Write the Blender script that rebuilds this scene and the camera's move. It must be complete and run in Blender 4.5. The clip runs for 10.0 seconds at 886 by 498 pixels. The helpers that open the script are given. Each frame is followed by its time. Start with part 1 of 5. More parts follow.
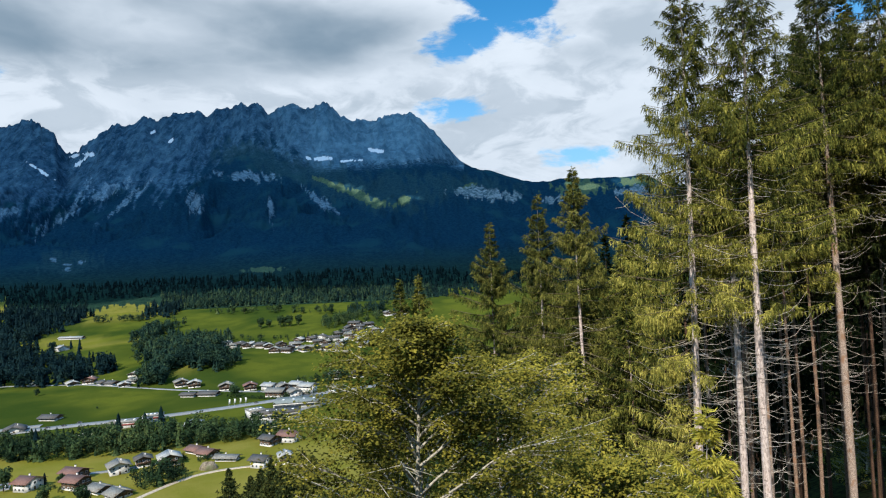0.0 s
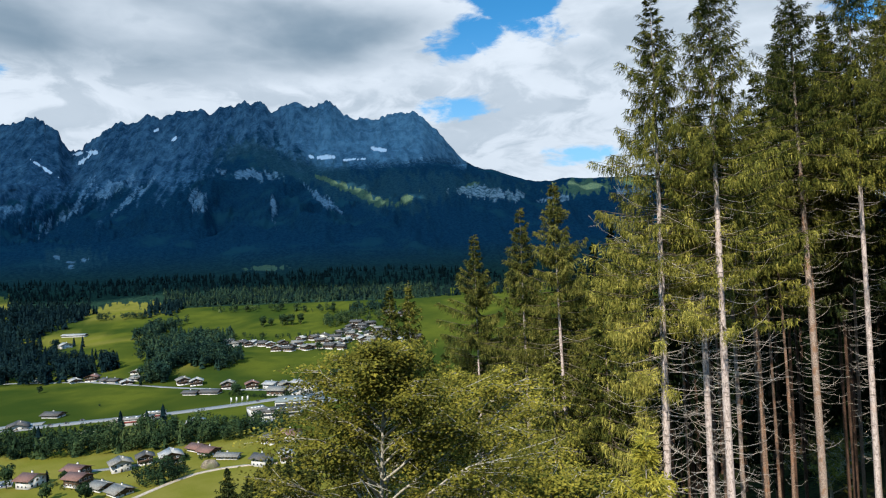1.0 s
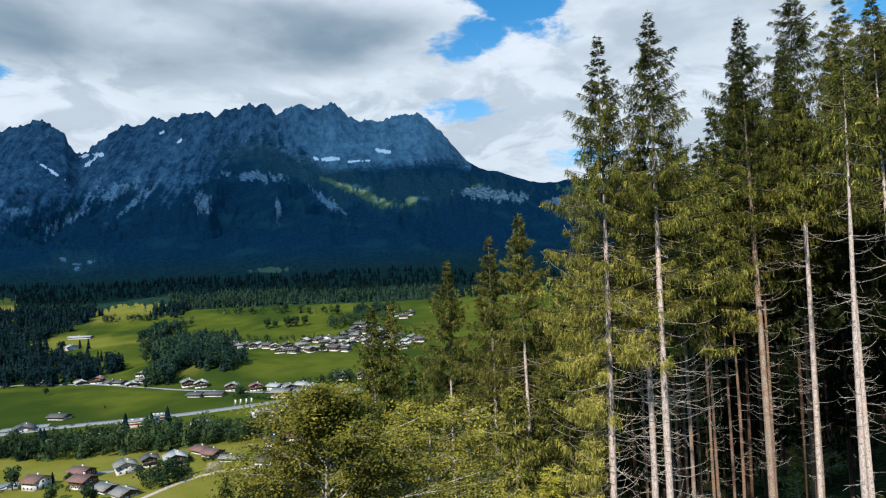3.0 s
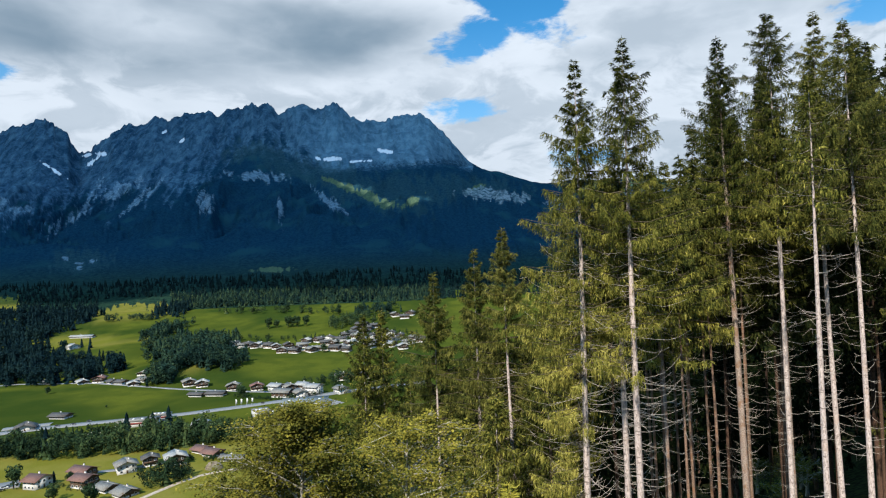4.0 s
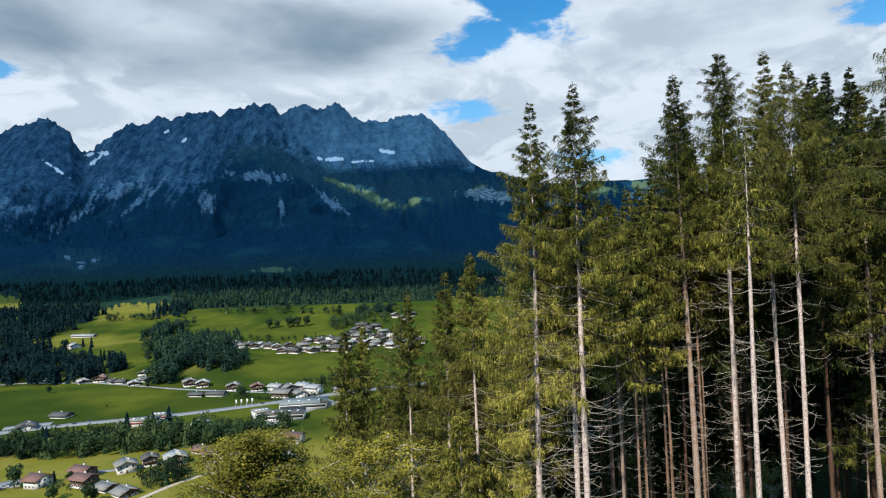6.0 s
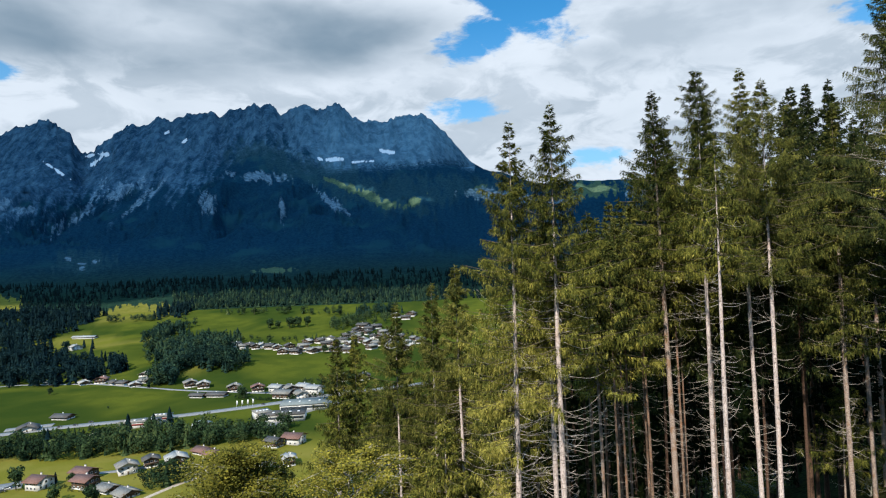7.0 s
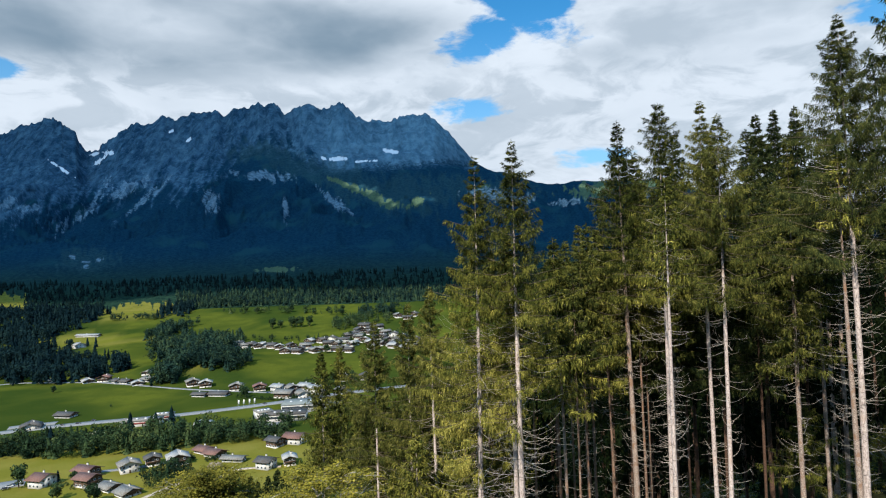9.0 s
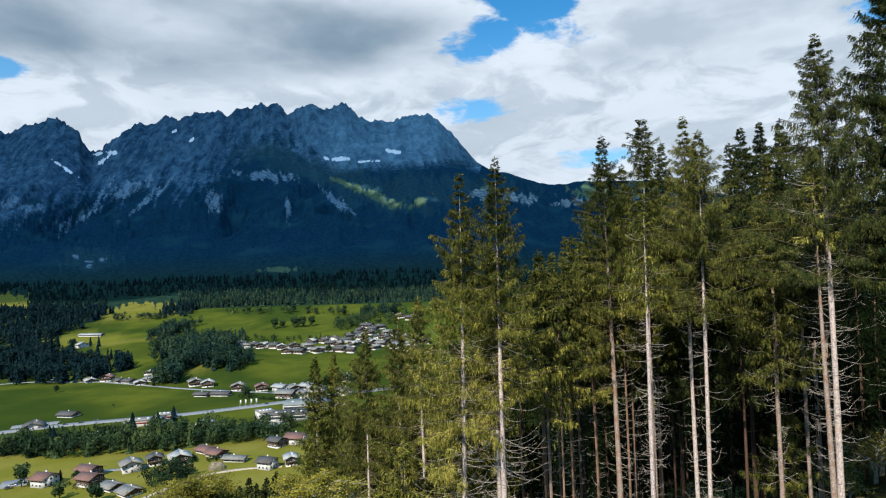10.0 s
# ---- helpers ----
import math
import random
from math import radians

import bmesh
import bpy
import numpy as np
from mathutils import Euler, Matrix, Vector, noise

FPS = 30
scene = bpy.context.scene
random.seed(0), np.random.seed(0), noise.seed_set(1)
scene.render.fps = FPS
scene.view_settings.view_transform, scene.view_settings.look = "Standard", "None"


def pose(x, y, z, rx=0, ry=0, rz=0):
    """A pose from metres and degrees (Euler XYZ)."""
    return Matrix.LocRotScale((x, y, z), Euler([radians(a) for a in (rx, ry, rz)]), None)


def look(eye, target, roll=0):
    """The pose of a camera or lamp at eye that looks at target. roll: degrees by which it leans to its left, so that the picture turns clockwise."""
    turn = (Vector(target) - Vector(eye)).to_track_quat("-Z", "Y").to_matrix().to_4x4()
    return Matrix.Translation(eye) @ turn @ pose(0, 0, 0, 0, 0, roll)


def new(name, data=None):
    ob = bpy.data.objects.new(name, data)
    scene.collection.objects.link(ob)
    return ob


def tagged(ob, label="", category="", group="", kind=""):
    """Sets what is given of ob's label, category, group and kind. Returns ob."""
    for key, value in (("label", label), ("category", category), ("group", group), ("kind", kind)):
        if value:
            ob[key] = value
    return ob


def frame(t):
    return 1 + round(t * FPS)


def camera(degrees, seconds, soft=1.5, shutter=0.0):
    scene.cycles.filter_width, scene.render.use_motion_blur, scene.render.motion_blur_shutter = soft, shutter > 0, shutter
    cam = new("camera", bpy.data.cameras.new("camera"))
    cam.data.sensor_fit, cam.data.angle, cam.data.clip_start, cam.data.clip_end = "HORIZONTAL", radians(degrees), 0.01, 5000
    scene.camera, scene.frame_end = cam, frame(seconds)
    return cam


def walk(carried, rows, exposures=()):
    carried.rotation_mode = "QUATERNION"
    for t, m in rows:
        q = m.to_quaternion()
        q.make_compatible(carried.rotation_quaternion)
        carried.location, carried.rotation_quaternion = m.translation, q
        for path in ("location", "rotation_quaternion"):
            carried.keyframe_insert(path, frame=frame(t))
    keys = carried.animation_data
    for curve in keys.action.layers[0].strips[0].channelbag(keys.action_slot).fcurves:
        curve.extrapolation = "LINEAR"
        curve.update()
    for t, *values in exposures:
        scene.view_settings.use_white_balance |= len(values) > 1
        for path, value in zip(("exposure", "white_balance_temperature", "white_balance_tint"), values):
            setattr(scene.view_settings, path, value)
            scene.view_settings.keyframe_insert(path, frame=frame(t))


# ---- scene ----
cam = camera(71.5, 10.0, 1.15)
METRES, EYE = 14.0, 15.0
ROWS = [
    (0.0, 0.0, 0.0, 0.0, 0.08, 1.71, 2.72),
    (0.5, 0.0334, -0.0306, 0.0215, 0.19, 1.64, 2.62),
    (1.0, 0.0672, -0.0615, 0.0432, 0.31, 1.62, 2.49),
    (1.5, 0.0992, -0.0921, 0.0649, 0.44, 1.6, 2.47),
    (2.0, 0.1322, -0.1229, 0.0869, 0.56, 1.63, 2.52),
    (2.5, 0.1641, -0.1548, 0.1087, 0.69, 1.73, 2.59),
    (4.0, 0.2617, -0.2489, 0.1755, 0.91, 1.78, 2.33),
    (4.5, 0.2937, -0.2799, 0.1973, 0.95, 1.81, 2.19),
    (5.0, 0.3264, -0.3118, 0.2192, 0.99, 1.82, 2.07),
    (5.5, 0.3582, -0.3436, 0.241, 1.03, 1.82, 2.03),
    (7.0, 0.4546, -0.4424, 0.3093, 1.12, 1.79, 2.31),
    (7.5, 0.4867, -0.4722, 0.3314, 1.13, 1.78, 2.33),
    (8.0, 0.5189, -0.5018, 0.3535, 1.2, 1.79, 2.25),
    (8.5, 0.5512, -0.5325, 0.376, 1.3, 1.79, 2.06),
    (9.0, 0.5827, -0.5635, 0.3983, 1.41, 1.77, 2.01),
    (9.5, 0.6149, -0.5915, 0.4201, 1.51, 1.78, 1.9),
    (10.0, 0.646, -0.6218, 0.4423, 1.64, 1.79, 1.89),
]
walk(cam, [(t, pose(METRES * x, METRES * y, EYE + METRES * z, 90 + pitch, roll, yaw)) for t, x, y, z, yaw, pitch, roll in ROWS], [(0.0, 0.8), (10.0, 0.8)])

# ---- light ----
SUN_ELEVATION, SUN_TURN = radians(45), radians(204)
sun_way = Vector((math.sin(SUN_TURN) * math.cos(SUN_ELEVATION), math.cos(SUN_TURN) * math.cos(SUN_ELEVATION), math.sin(SUN_ELEVATION)))
sun = new("sun", bpy.data.lights.new("sun", "SUN"))
sun.data.energy, sun.data.angle, sun.data.color = 5.0, radians(0.55), (1.0, 0.94, 0.82)
sun.matrix_world = look(sun_way * 100, (0, 0, 0))


class Nodes:
    """Short hand for shader trees."""

    def __init__(self, tree):
        self.tree = tree
        tree.nodes.clear()

    def add(self, kind, inputs=None):
        node = self.tree.nodes.new(kind)
        self.feed(node, inputs)
        return node

    def feed(self, node, inputs):
        for key, value in (inputs or {}).items():
            socket = node.inputs[key]
            if isinstance(value, bpy.types.NodeSocket):
                self.tree.links.new(value, socket)
            else:
                socket.default_value = value

    def math(self, op, a, b=0.0, c=0.0, clamp=False):
        node = self.add("ShaderNodeMath", {0: a, 1: b, 2: c})
        node.operation, node.use_clamp = op, clamp
        return node.outputs[0]

    def vec(self, op, a, b=(0, 0, 0)):
        node = self.add("ShaderNodeVectorMath", {0: a, 1: b})
        node.operation = op
        return node.outputs["Value"] if op in ("LENGTH", "DOT_PRODUCT", "DISTANCE") else node.outputs[0]

    def noise(self, vector, scale, detail=4.0, rough=0.55, distortion=0.0):
        return self.add("ShaderNodeTexNoise", {"Vector": vector, "Scale": scale, "Detail": detail, "Roughness": rough, "Distortion": distortion}).outputs["Fac"]

    def step(self, value, low, high):
        node = self.add("ShaderNodeMapRange", {"Value": value, "From Min": low, "From Max": high})
        node.interpolation_type = "SMOOTHSTEP"
        return node.outputs["Result"]

    def mix(self, fac, a, b):
        node = self.add("ShaderNodeMix")
        node.data_type = "RGBA"
        self.feed(node, {0: fac, 6: a, 7: b})
        return node.outputs[2]


def rgb(r, g, b):
    return (r, g, b, 1.0)


# the sky: blue with broken cloud, the gaps where the clip has them
world = bpy.data.worlds.new("sky")
scene.world = world
world.use_nodes = True
n = Nodes(world.node_tree)
sky = n.add("ShaderNodeTexSky")
sky.sky_type, sky.sun_disc, sky.sun_elevation, sky.sun_rotation = "NISHITA", False, SUN_ELEVATION, SUN_TURN
sky.altitude, sky.dust_density = 900.0, 0.4
way = n.vec("NORMALIZE", n.add("ShaderNodeTexCoord").outputs["Generated"])
parts = n.add("ShaderNodeSeparateXYZ", {0: way})
puff = n.vec("MULTIPLY", way, (1.0, 1.0, 2.3))
warp = n.add("ShaderNodeTexNoise", {"Vector": puff, "Scale": 6.0, "Detail": 3.0}).outputs["Color"]
puff = n.vec("ADD", puff, n.vec("MULTIPLY", n.vec("SUBTRACT", warp, (0.5, 0.5, 0.5)), (0.10, 0.10, 0.05)))
big = n.noise(puff, 3.4, 9.0, 0.56)
fine = n.noise(puff, 11.0, 9.0, 0.62)


def blob(u, e, du, de, tilt=0.0, flat=0.0):
    """A soft hill of 1 at the way (u, 1, e), falling to 0 over du by de."""
    mid = Vector((u, 1.0, e)).normalized()
    d = n.vec("SUBTRACT", way, tuple(mid))
    d = n.add("ShaderNodeVectorRotate", {"Vector": d, "Axis": (0, 1, 0), "Angle": radians(tilt)}).outputs[0]
    d = n.vec("LENGTH", n.vec("MULTIPLY", d, (1 / du, 1 / du, 1 / de)))
    return n.math("SUBTRACT", 1.0, n.step(d, flat, 1.0))


def total(blobs):
    out = blobs[0]
    for b in blobs[1:]:
        out = n.math("MAXIMUM", out, b)
    return out


gaps = total([
    blob(0.1253, 0.4261, 0.15, 0.085, -22),
    blob(0.0543, 0.3773, 0.13, 0.06, 10),
    n.math("MULTIPLY", blob(0.0224, 0.2572, 0.21, 0.055, 6), 0.82),
    n.math("MULTIPLY", blob(0.2209, 0.1660, 0.12, 0.045, 0), 0.72),
    blob(0.6926, 0.3900, 0.075, 0.05, 0),
    blob(-0.7483, 0.3618, 0.08, 0.035, 0),
])
ahead = n.math("MULTIPLY", n.step(parts.outputs[1], -0.2, 0.45), n.math("SUBTRACT", 1.0, n.step(parts.outputs[2], 0.42, 0.75)))
loose = n.math("ADD", n.math("MULTIPLY", n.math("SUBTRACT", big, 0.5), 1.3), n.math("MULTIPLY", n.math("SUBTRACT", fine, 0.5), 2.0))
density = n.math("ADD", loose, n.math("SUBTRACT", n.math("MULTIPLY", ahead, 0.75), n.math("MULTIPLY", gaps, 1.15)))
cover = n.step(density, -0.12, 0.26)
# grey undersides: a broad one over the peaks, soft streaks over the rest
grey = total([
    n.math("MULTIPLY", blob(-0.5859, 0.4203, 0.72, 0.092, 2, 0.5), 0.92),
    n.math("MULTIPLY", blob(-0.2246, 0.4132, 0.30, 0.09, 8, 0.4), 0.2),
    n.math("MULTIPLY", blob(0.40, 0.335, 0.34, 0.050, -6, 0.3), 0.75),
    n.math("MULTIPLY", blob(0.55, 0.415, 0.30, 0.05, -10, 0.2), 0.55),
    n.math("MULTIPLY", blob(-0.60, 0.225, 0.10, 0.035, 0, 0.2), 0.6),
])
lump = n.noise(n.vec("ADD", puff, (0.0, 0.0, 0.07)), 4.2, 5.0, 0.48)
shade = n.step(n.math("ADD", n.math("MULTIPLY", grey, 0.37), n.math("MULTIPLY", lump, 0.75)), 0.36, 0.86)
shade = n.math("MAXIMUM", shade, n.math("MULTIPLY", n.step(n.noise(puff, 6.0, 7.0, 0.52), 0.36, 0.68), 0.52))
shade = n.math("MAXIMUM", shade, n.math("MULTIPLY", n.step(n.noise(puff, 13.0, 7.0, 0.55), 0.46, 0.70), 0.42))
band = n.math("MULTIPLY", blob(-0.50, 0.378, 0.58, 0.036, 3, 0.25), n.math("ADD", 0.62, n.math("MULTIPLY", n.math("SUBTRACT", big, 0.5), 1.2)))
shade = n.math("MAXIMUM", shade, band)
curds = n.step(n.noise(puff, 8.0, 8.0, 0.6, 0.5), 0.42, 0.58)
low_sky = n.math("SUBTRACT", 1.0, n.step(n.math("ADD", parts.outputs[2], n.math("MULTIPLY", n.math("SUBTRACT", big, 0.5), 0.10)), 0.275, 0.325))
heaped = n.math("SUBTRACT", 0.52, n.math("MULTIPLY", curds, 0.46))
shade = n.math("ADD", n.math("MULTIPLY", shade, n.math("SUBTRACT", 1.0, n.math("MULTIPLY", low_sky, 0.75))), n.math("MULTIPLY", n.math("MULTIPLY", low_sky, 0.75), heaped))
cloud = n.mix(shade, rgb(0.79, 0.885, 1.0), rgb(0.215, 0.315, 0.42))
clear = n.vec("MULTIPLY", sky.outputs[0], (0.040, 0.140, 0.185))
clear = n.mix(n.math("MULTIPLY", n.math("SUBTRACT", 1.0, n.step(parts.outputs[2], 0.08, 0.40)), 0.7), clear, rgb(0.42, 0.66, 0.88))
colour = n.mix(cover, clear, cloud)
back = n.add("ShaderNodeBackground", {"Color": colour, "Strength": 0.57})
n.tree.links.new(back.outputs[0], n.add("ShaderNodeOutputWorld").inputs[0])


# ---- materials ----
def material(name, make, rough=0.8, gloss=0.2):
    """make(n, co) returns colour, and optionally (height, bump distance)."""
    m = bpy.data.materials.new(name)
    m.use_nodes = True
    k = Nodes(m.node_tree)
    co = k.add("ShaderNodeTexCoord").outputs["Object"]
    made = make(k, co)
    colour, relief = made if isinstance(made, tuple) and len(made) == 2 else (made, None)
    inputs = {"Base Color": colour, "Roughness": rough, "Specular IOR Level": gloss}
    shader = k.add("ShaderNodeBsdfPrincipled", inputs)
    if relief:
        bump = k.add("ShaderNodeBump", {"Height": relief[0], "Distance": relief[1], "Strength": 1.0})
        k.tree.links.new(bump.outputs[0], shader.inputs["Normal"])
    k.tree.links.new(shader.outputs[0], k.add("ShaderNodeOutputMaterial").inputs[0])
    return m


def speckled(name, a, b, scale, rough=0.8, bump=0.0, c=None, stretch=(1, 1, 1)):
    """Two colours mixed by noise at two scales, a third in stains."""
    def make(k, co):
        co = k.vec("MULTIPLY", co, stretch)
        small, large = k.noise(co, scale, 5), k.noise(co, scale * 0.13, 3)
        colour = k.mix(k.step(small, 0.3, 0.7), rgb(*a), rgb(*b))
        if c:
            colour = k.mix(k.step(large, 0.5, 0.68), colour, rgb(*c))
        return (colour, (small, bump)) if bump else colour
    return material(name, make, rough)


def leafy(name, tones, through_light=0.14, patch=2.4, spread=1.7, pale_low=0.0):
    """Leaves or needles: each takes a tone of its own, and lets light through."""
    m = bpy.data.materials.new(name)
    m.use_nodes = True
    k = Nodes(m.node_tree)
    pick = k.add("ShaderNodeNewGeometry").outputs["Random Per Island"]
    co = k.add("ShaderNodeTexCoord").outputs["Object"]
    drift = k.math("MULTIPLY", k.math("SUBTRACT", k.noise(co, patch, 3), 0.5), spread)
    which = k.add("ShaderNodeObjectInfo").outputs["Random"]
    pick = k.math("ADD", k.math("ADD", k.math("MULTIPLY", pick, 0.34), 0.30), k.math("ADD", drift, k.math("MULTIPLY", k.math("SUBTRACT", which, 0.5), 0.25)))
    if pale_low:
        height = k.add("ShaderNodeSeparateXYZ", {0: co}).outputs[2]
        pick = k.math("ADD", pick, k.math("MINIMUM", k.math("MAXIMUM", k.math("MULTIPLY", k.math("SUBTRACT", 20.0, height), pale_low), -0.22), 0.28))
    ramp = k.add("ShaderNodeValToRGB", {0: pick})
    while len(ramp.color_ramp.elements) < len(tones):
        ramp.color_ramp.elements.new(0.5)
    for i, tone in enumerate(tones):
        ramp.color_ramp.elements[i].position = i / (len(tones) - 1)
        ramp.color_ramp.elements[i].color = rgb(*tone)
    face = k.add("ShaderNodeBsdfPrincipled", {"Base Color": ramp.outputs[0], "Roughness": 0.8, "Specular IOR Level": 0.03})
    glow = k.add("ShaderNodeBsdfTranslucent", {"Color": ramp.outputs[0]})
    both = k.add("ShaderNodeMixShader", {0: through_light, 1: face.outputs[0], 2: glow.outputs[0]})
    k.tree.links.new(both.outputs[0], k.add("ShaderNodeOutputMaterial").inputs[0])
    return m


NEEDLE_TONES = [(0.005, 0.010, 0.003), (0.040, 0.049, 0.011), (0.150, 0.145, 0.028), (0.38, 0.335, 0.08)]
NEEDLES = leafy("spruce needles", NEEDLE_TONES, pale_low=0.04)
NEEDLES_LOW = leafy("olive spruce needles", NEEDLE_TONES)
NEEDLES_YOUNG = leafy("young yellow-green needles", [(0.06, 0.068, 0.012), (0.19, 0.18, 0.027), (0.36, 0.32, 0.05), (0.46, 0.40, 0.08)], 0.3)
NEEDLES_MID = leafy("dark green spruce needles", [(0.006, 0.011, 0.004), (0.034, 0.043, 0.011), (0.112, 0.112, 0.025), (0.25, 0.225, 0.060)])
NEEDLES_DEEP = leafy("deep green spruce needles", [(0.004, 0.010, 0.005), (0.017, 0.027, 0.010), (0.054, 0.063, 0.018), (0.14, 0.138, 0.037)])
# the inner wood's shade is put into the colour of these needles
NEEDLES_SHADE = leafy("spruce needles with painted shade", [(0.002, 0.005, 0.002), (0.005, 0.010, 0.003), (0.014, 0.018, 0.005)])
LEAVES = leafy("beech leaves", [(0.025, 0.028, 0.006), (0.080, 0.077, 0.013), (0.18, 0.159, 0.025), (0.31, 0.262, 0.043)], 0.26, 1.3)
# haze is put into these leaf tones as blue
WOOD_LEAVES = leafy("far foliage with painted haze", [(0.004, 0.012, 0.012), (0.011, 0.028, 0.022), (0.024, 0.047, 0.028), (0.052, 0.076, 0.032)], 0.2, 0.07, 2.0)
VALLEY_LEAVES = leafy("valley foliage", [(0.007, 0.015, 0.009), (0.018, 0.036, 0.017), (0.040, 0.064, 0.025), (0.085, 0.105, 0.034)], 0.2, 0.07, 2.0)
# haze put in as blue; the far copy is darker, for cloud shade
FOOT_NEEDLES = leafy("mountain spruce foliage with painted haze", [(0.003, 0.010, 0.012), (0.007, 0.019, 0.018), (0.014, 0.030, 0.020)], 0.15, 0.05, 1.8)
FAR_NEEDLES = leafy("far spruce foliage with painted haze", [(0.002, 0.008, 0.012), (0.005, 0.016, 0.019), (0.011, 0.025, 0.022)], 0.15, 0.05, 1.8)


def bark_make(k, co):
    """Pale flaking bark with short dark scars where whorls of branches have died."""
    tall, flat = k.vec("MULTIPLY", co, (1, 1, 0.25)), k.vec("MULTIPLY", co, (1.0, 1.0, 3.2))
    fine, broad, scars = k.noise(tall, 28, 5, 0.65), k.noise(co, 1.1, 3), k.noise(flat, 4.2, 2, 0.5)
    colour = k.mix(k.step(fine, 0.30, 0.62), rgb(0.18, 0.143, 0.13), rgb(0.50, 0.42, 0.388))
    colour = k.mix(k.math("MULTIPLY", k.step(broad, 0.52, 0.72), 0.65), colour, rgb(0.38, 0.275, 0.22))
    colour = k.mix(k.math("MULTIPLY", k.step(scars, 0.60, 0.68), 0.75), colour, rgb(0.11, 0.085, 0.075))
    return colour, (fine, 0.02)


BARK = material("spruce bark", bark_make, 0.9)
DEADWOOD = speckled("dead wood", (0.24, 0.205, 0.175), (0.52, 0.46, 0.40), 14, 0.9)
BEECH_BARK = speckled("beech bark", (0.17, 0.157, 0.124), (0.38, 0.35, 0.29), 9, 0.85, 0.01)
LIVE_WOOD = speckled("live twigs", (0.045, 0.034, 0.022), (0.12, 0.10, 0.065), 14, 0.9)
# bark and twig copies that carry the wood's shade in their colour
SHADE_BARK = speckled("reddish bark with painted shade", (0.035, 0.021, 0.015), (0.11, 0.062, 0.040), 20, 0.9, 0.02)
SHADE_WOOD = speckled("dead twigs with painted shade", (0.028, 0.022, 0.018), (0.06, 0.048, 0.04), 14, 0.9)
POLE_BARK = speckled("reddish pole bark", (0.09, 0.054, 0.038), (0.26, 0.175, 0.125), 20, 0.9, 0.02, c=(0.20, 0.105, 0.06))
RUST_BARK = speckled("rusty spruce bark", (0.13, 0.092, 0.074), (0.36, 0.285, 0.238), 20, 0.9, 0.02, c=(0.21, 0.125, 0.08))
PLASTER = speckled("white plaster", (0.38, 0.37, 0.35), (0.50, 0.49, 0.47), 0.9, 0.85, c=(0.4, 0.38, 0.34))
TIMBER = speckled("dark larch boards", (0.045, 0.030, 0.022), (0.10, 0.064, 0.042), 2.0, 0.75, stretch=(6, 6, 0.6))
ROOF_GREY = speckled("grey shingles", (0.088, 0.083, 0.075), (0.20, 0.19, 0.172), 1.6, 0.9, c=(0.12, 0.105, 0.088))
ROOF_GREEN = speckled("grey-green sheet roof", (0.085, 0.10, 0.098), (0.15, 0.165, 0.16), 0.6, 0.75)
ROOF_DARK = speckled("dark shingle roof", (0.036, 0.034, 0.033), (0.088, 0.082, 0.077), 1.6, 0.85, c=(0.06, 0.05, 0.042))
ROOF_RED = speckled("brown-red roof tiles", (0.085, 0.045, 0.036), (0.17, 0.09, 0.072), 1.6, 0.75)
ROOF_LIGHT = speckled("pale shingle roof", (0.17, 0.165, 0.155), (0.30, 0.295, 0.28), 1.2, 0.85, c=(0.20, 0.185, 0.165))
GLASS = speckled("dark window glass", (0.02, 0.025, 0.03), (0.05, 0.06, 0.07), 0.8, 0.12)
ASPHALT = speckled("pale asphalt", (0.115, 0.12, 0.125), (0.165, 0.17, 0.175), 0.35, 0.9, c=(0.14, 0.14, 0.14))
GRAVEL = speckled("bare gravel", (0.22, 0.18, 0.135), (0.36, 0.30, 0.235), 0.5, 0.95)
PAINTED = speckled("white paint", (0.48, 0.48, 0.48), (0.56, 0.56, 0.56), 2.0, 0.5)
CAR_DARK = speckled("dark car paint", (0.03, 0.03, 0.035), (0.05, 0.05, 0.06), 2.0, 0.3)
CAR_BLUE = speckled("blue car paint", (0.04, 0.08, 0.16), (0.05, 0.10, 0.2), 2.0, 0.3)
RUBBER = speckled("tyre rubber", (0.02, 0.02, 0.02), (0.03, 0.03, 0.03), 4.0, 0.9)


# ---- ground ----
def soft(t, w):
    """A ramp that starts at 0, rounded over w."""
    return w * np.log1p(np.exp(np.clip(t / w, -40, 40)))


def ground_z(x, y):
    """Height of the land: a wooded hillside that falls to a valley floor, which rises towards the mountains."""
    floor = -112 + 0.07 * soft(y - 750, 60) + 0.07 * soft(y - 1000, 60)
    floor = floor + 13 * np.exp(-((x + 335) / 75) ** 2 - ((y - 830) / 60) ** 2) + 11 * np.exp(-((x + 500) / 90) ** 2 - ((y - 960) / 55) ** 2)
    hill = 3.5 + 0.35 * x - 0.35 * y
    hill = 70 - soft(70 - hill, 15)
    return floor + soft(hill - floor, 12.0)


_table = np.random.RandomState(7).rand(64, 64)


def value_noise(x, y):
    i, j = np.floor(x).astype(int), np.floor(y).astype(int)
    fx, fy = x - i, y - j
    fx, fy = fx * fx * (3 - 2 * fx), fy * fy * (3 - 2 * fy)
    a, b = _table[i % 64, j % 64], _table[(i + 1) % 64, j % 64]
    c, d = _table[i % 64, (j + 1) % 64], _table[(i + 1) % 64, (j + 1) % 64]
    return (a * (1 - fx) + b * fx) * (1 - fy) + (c * (1 - fx) + d * fx) * fy


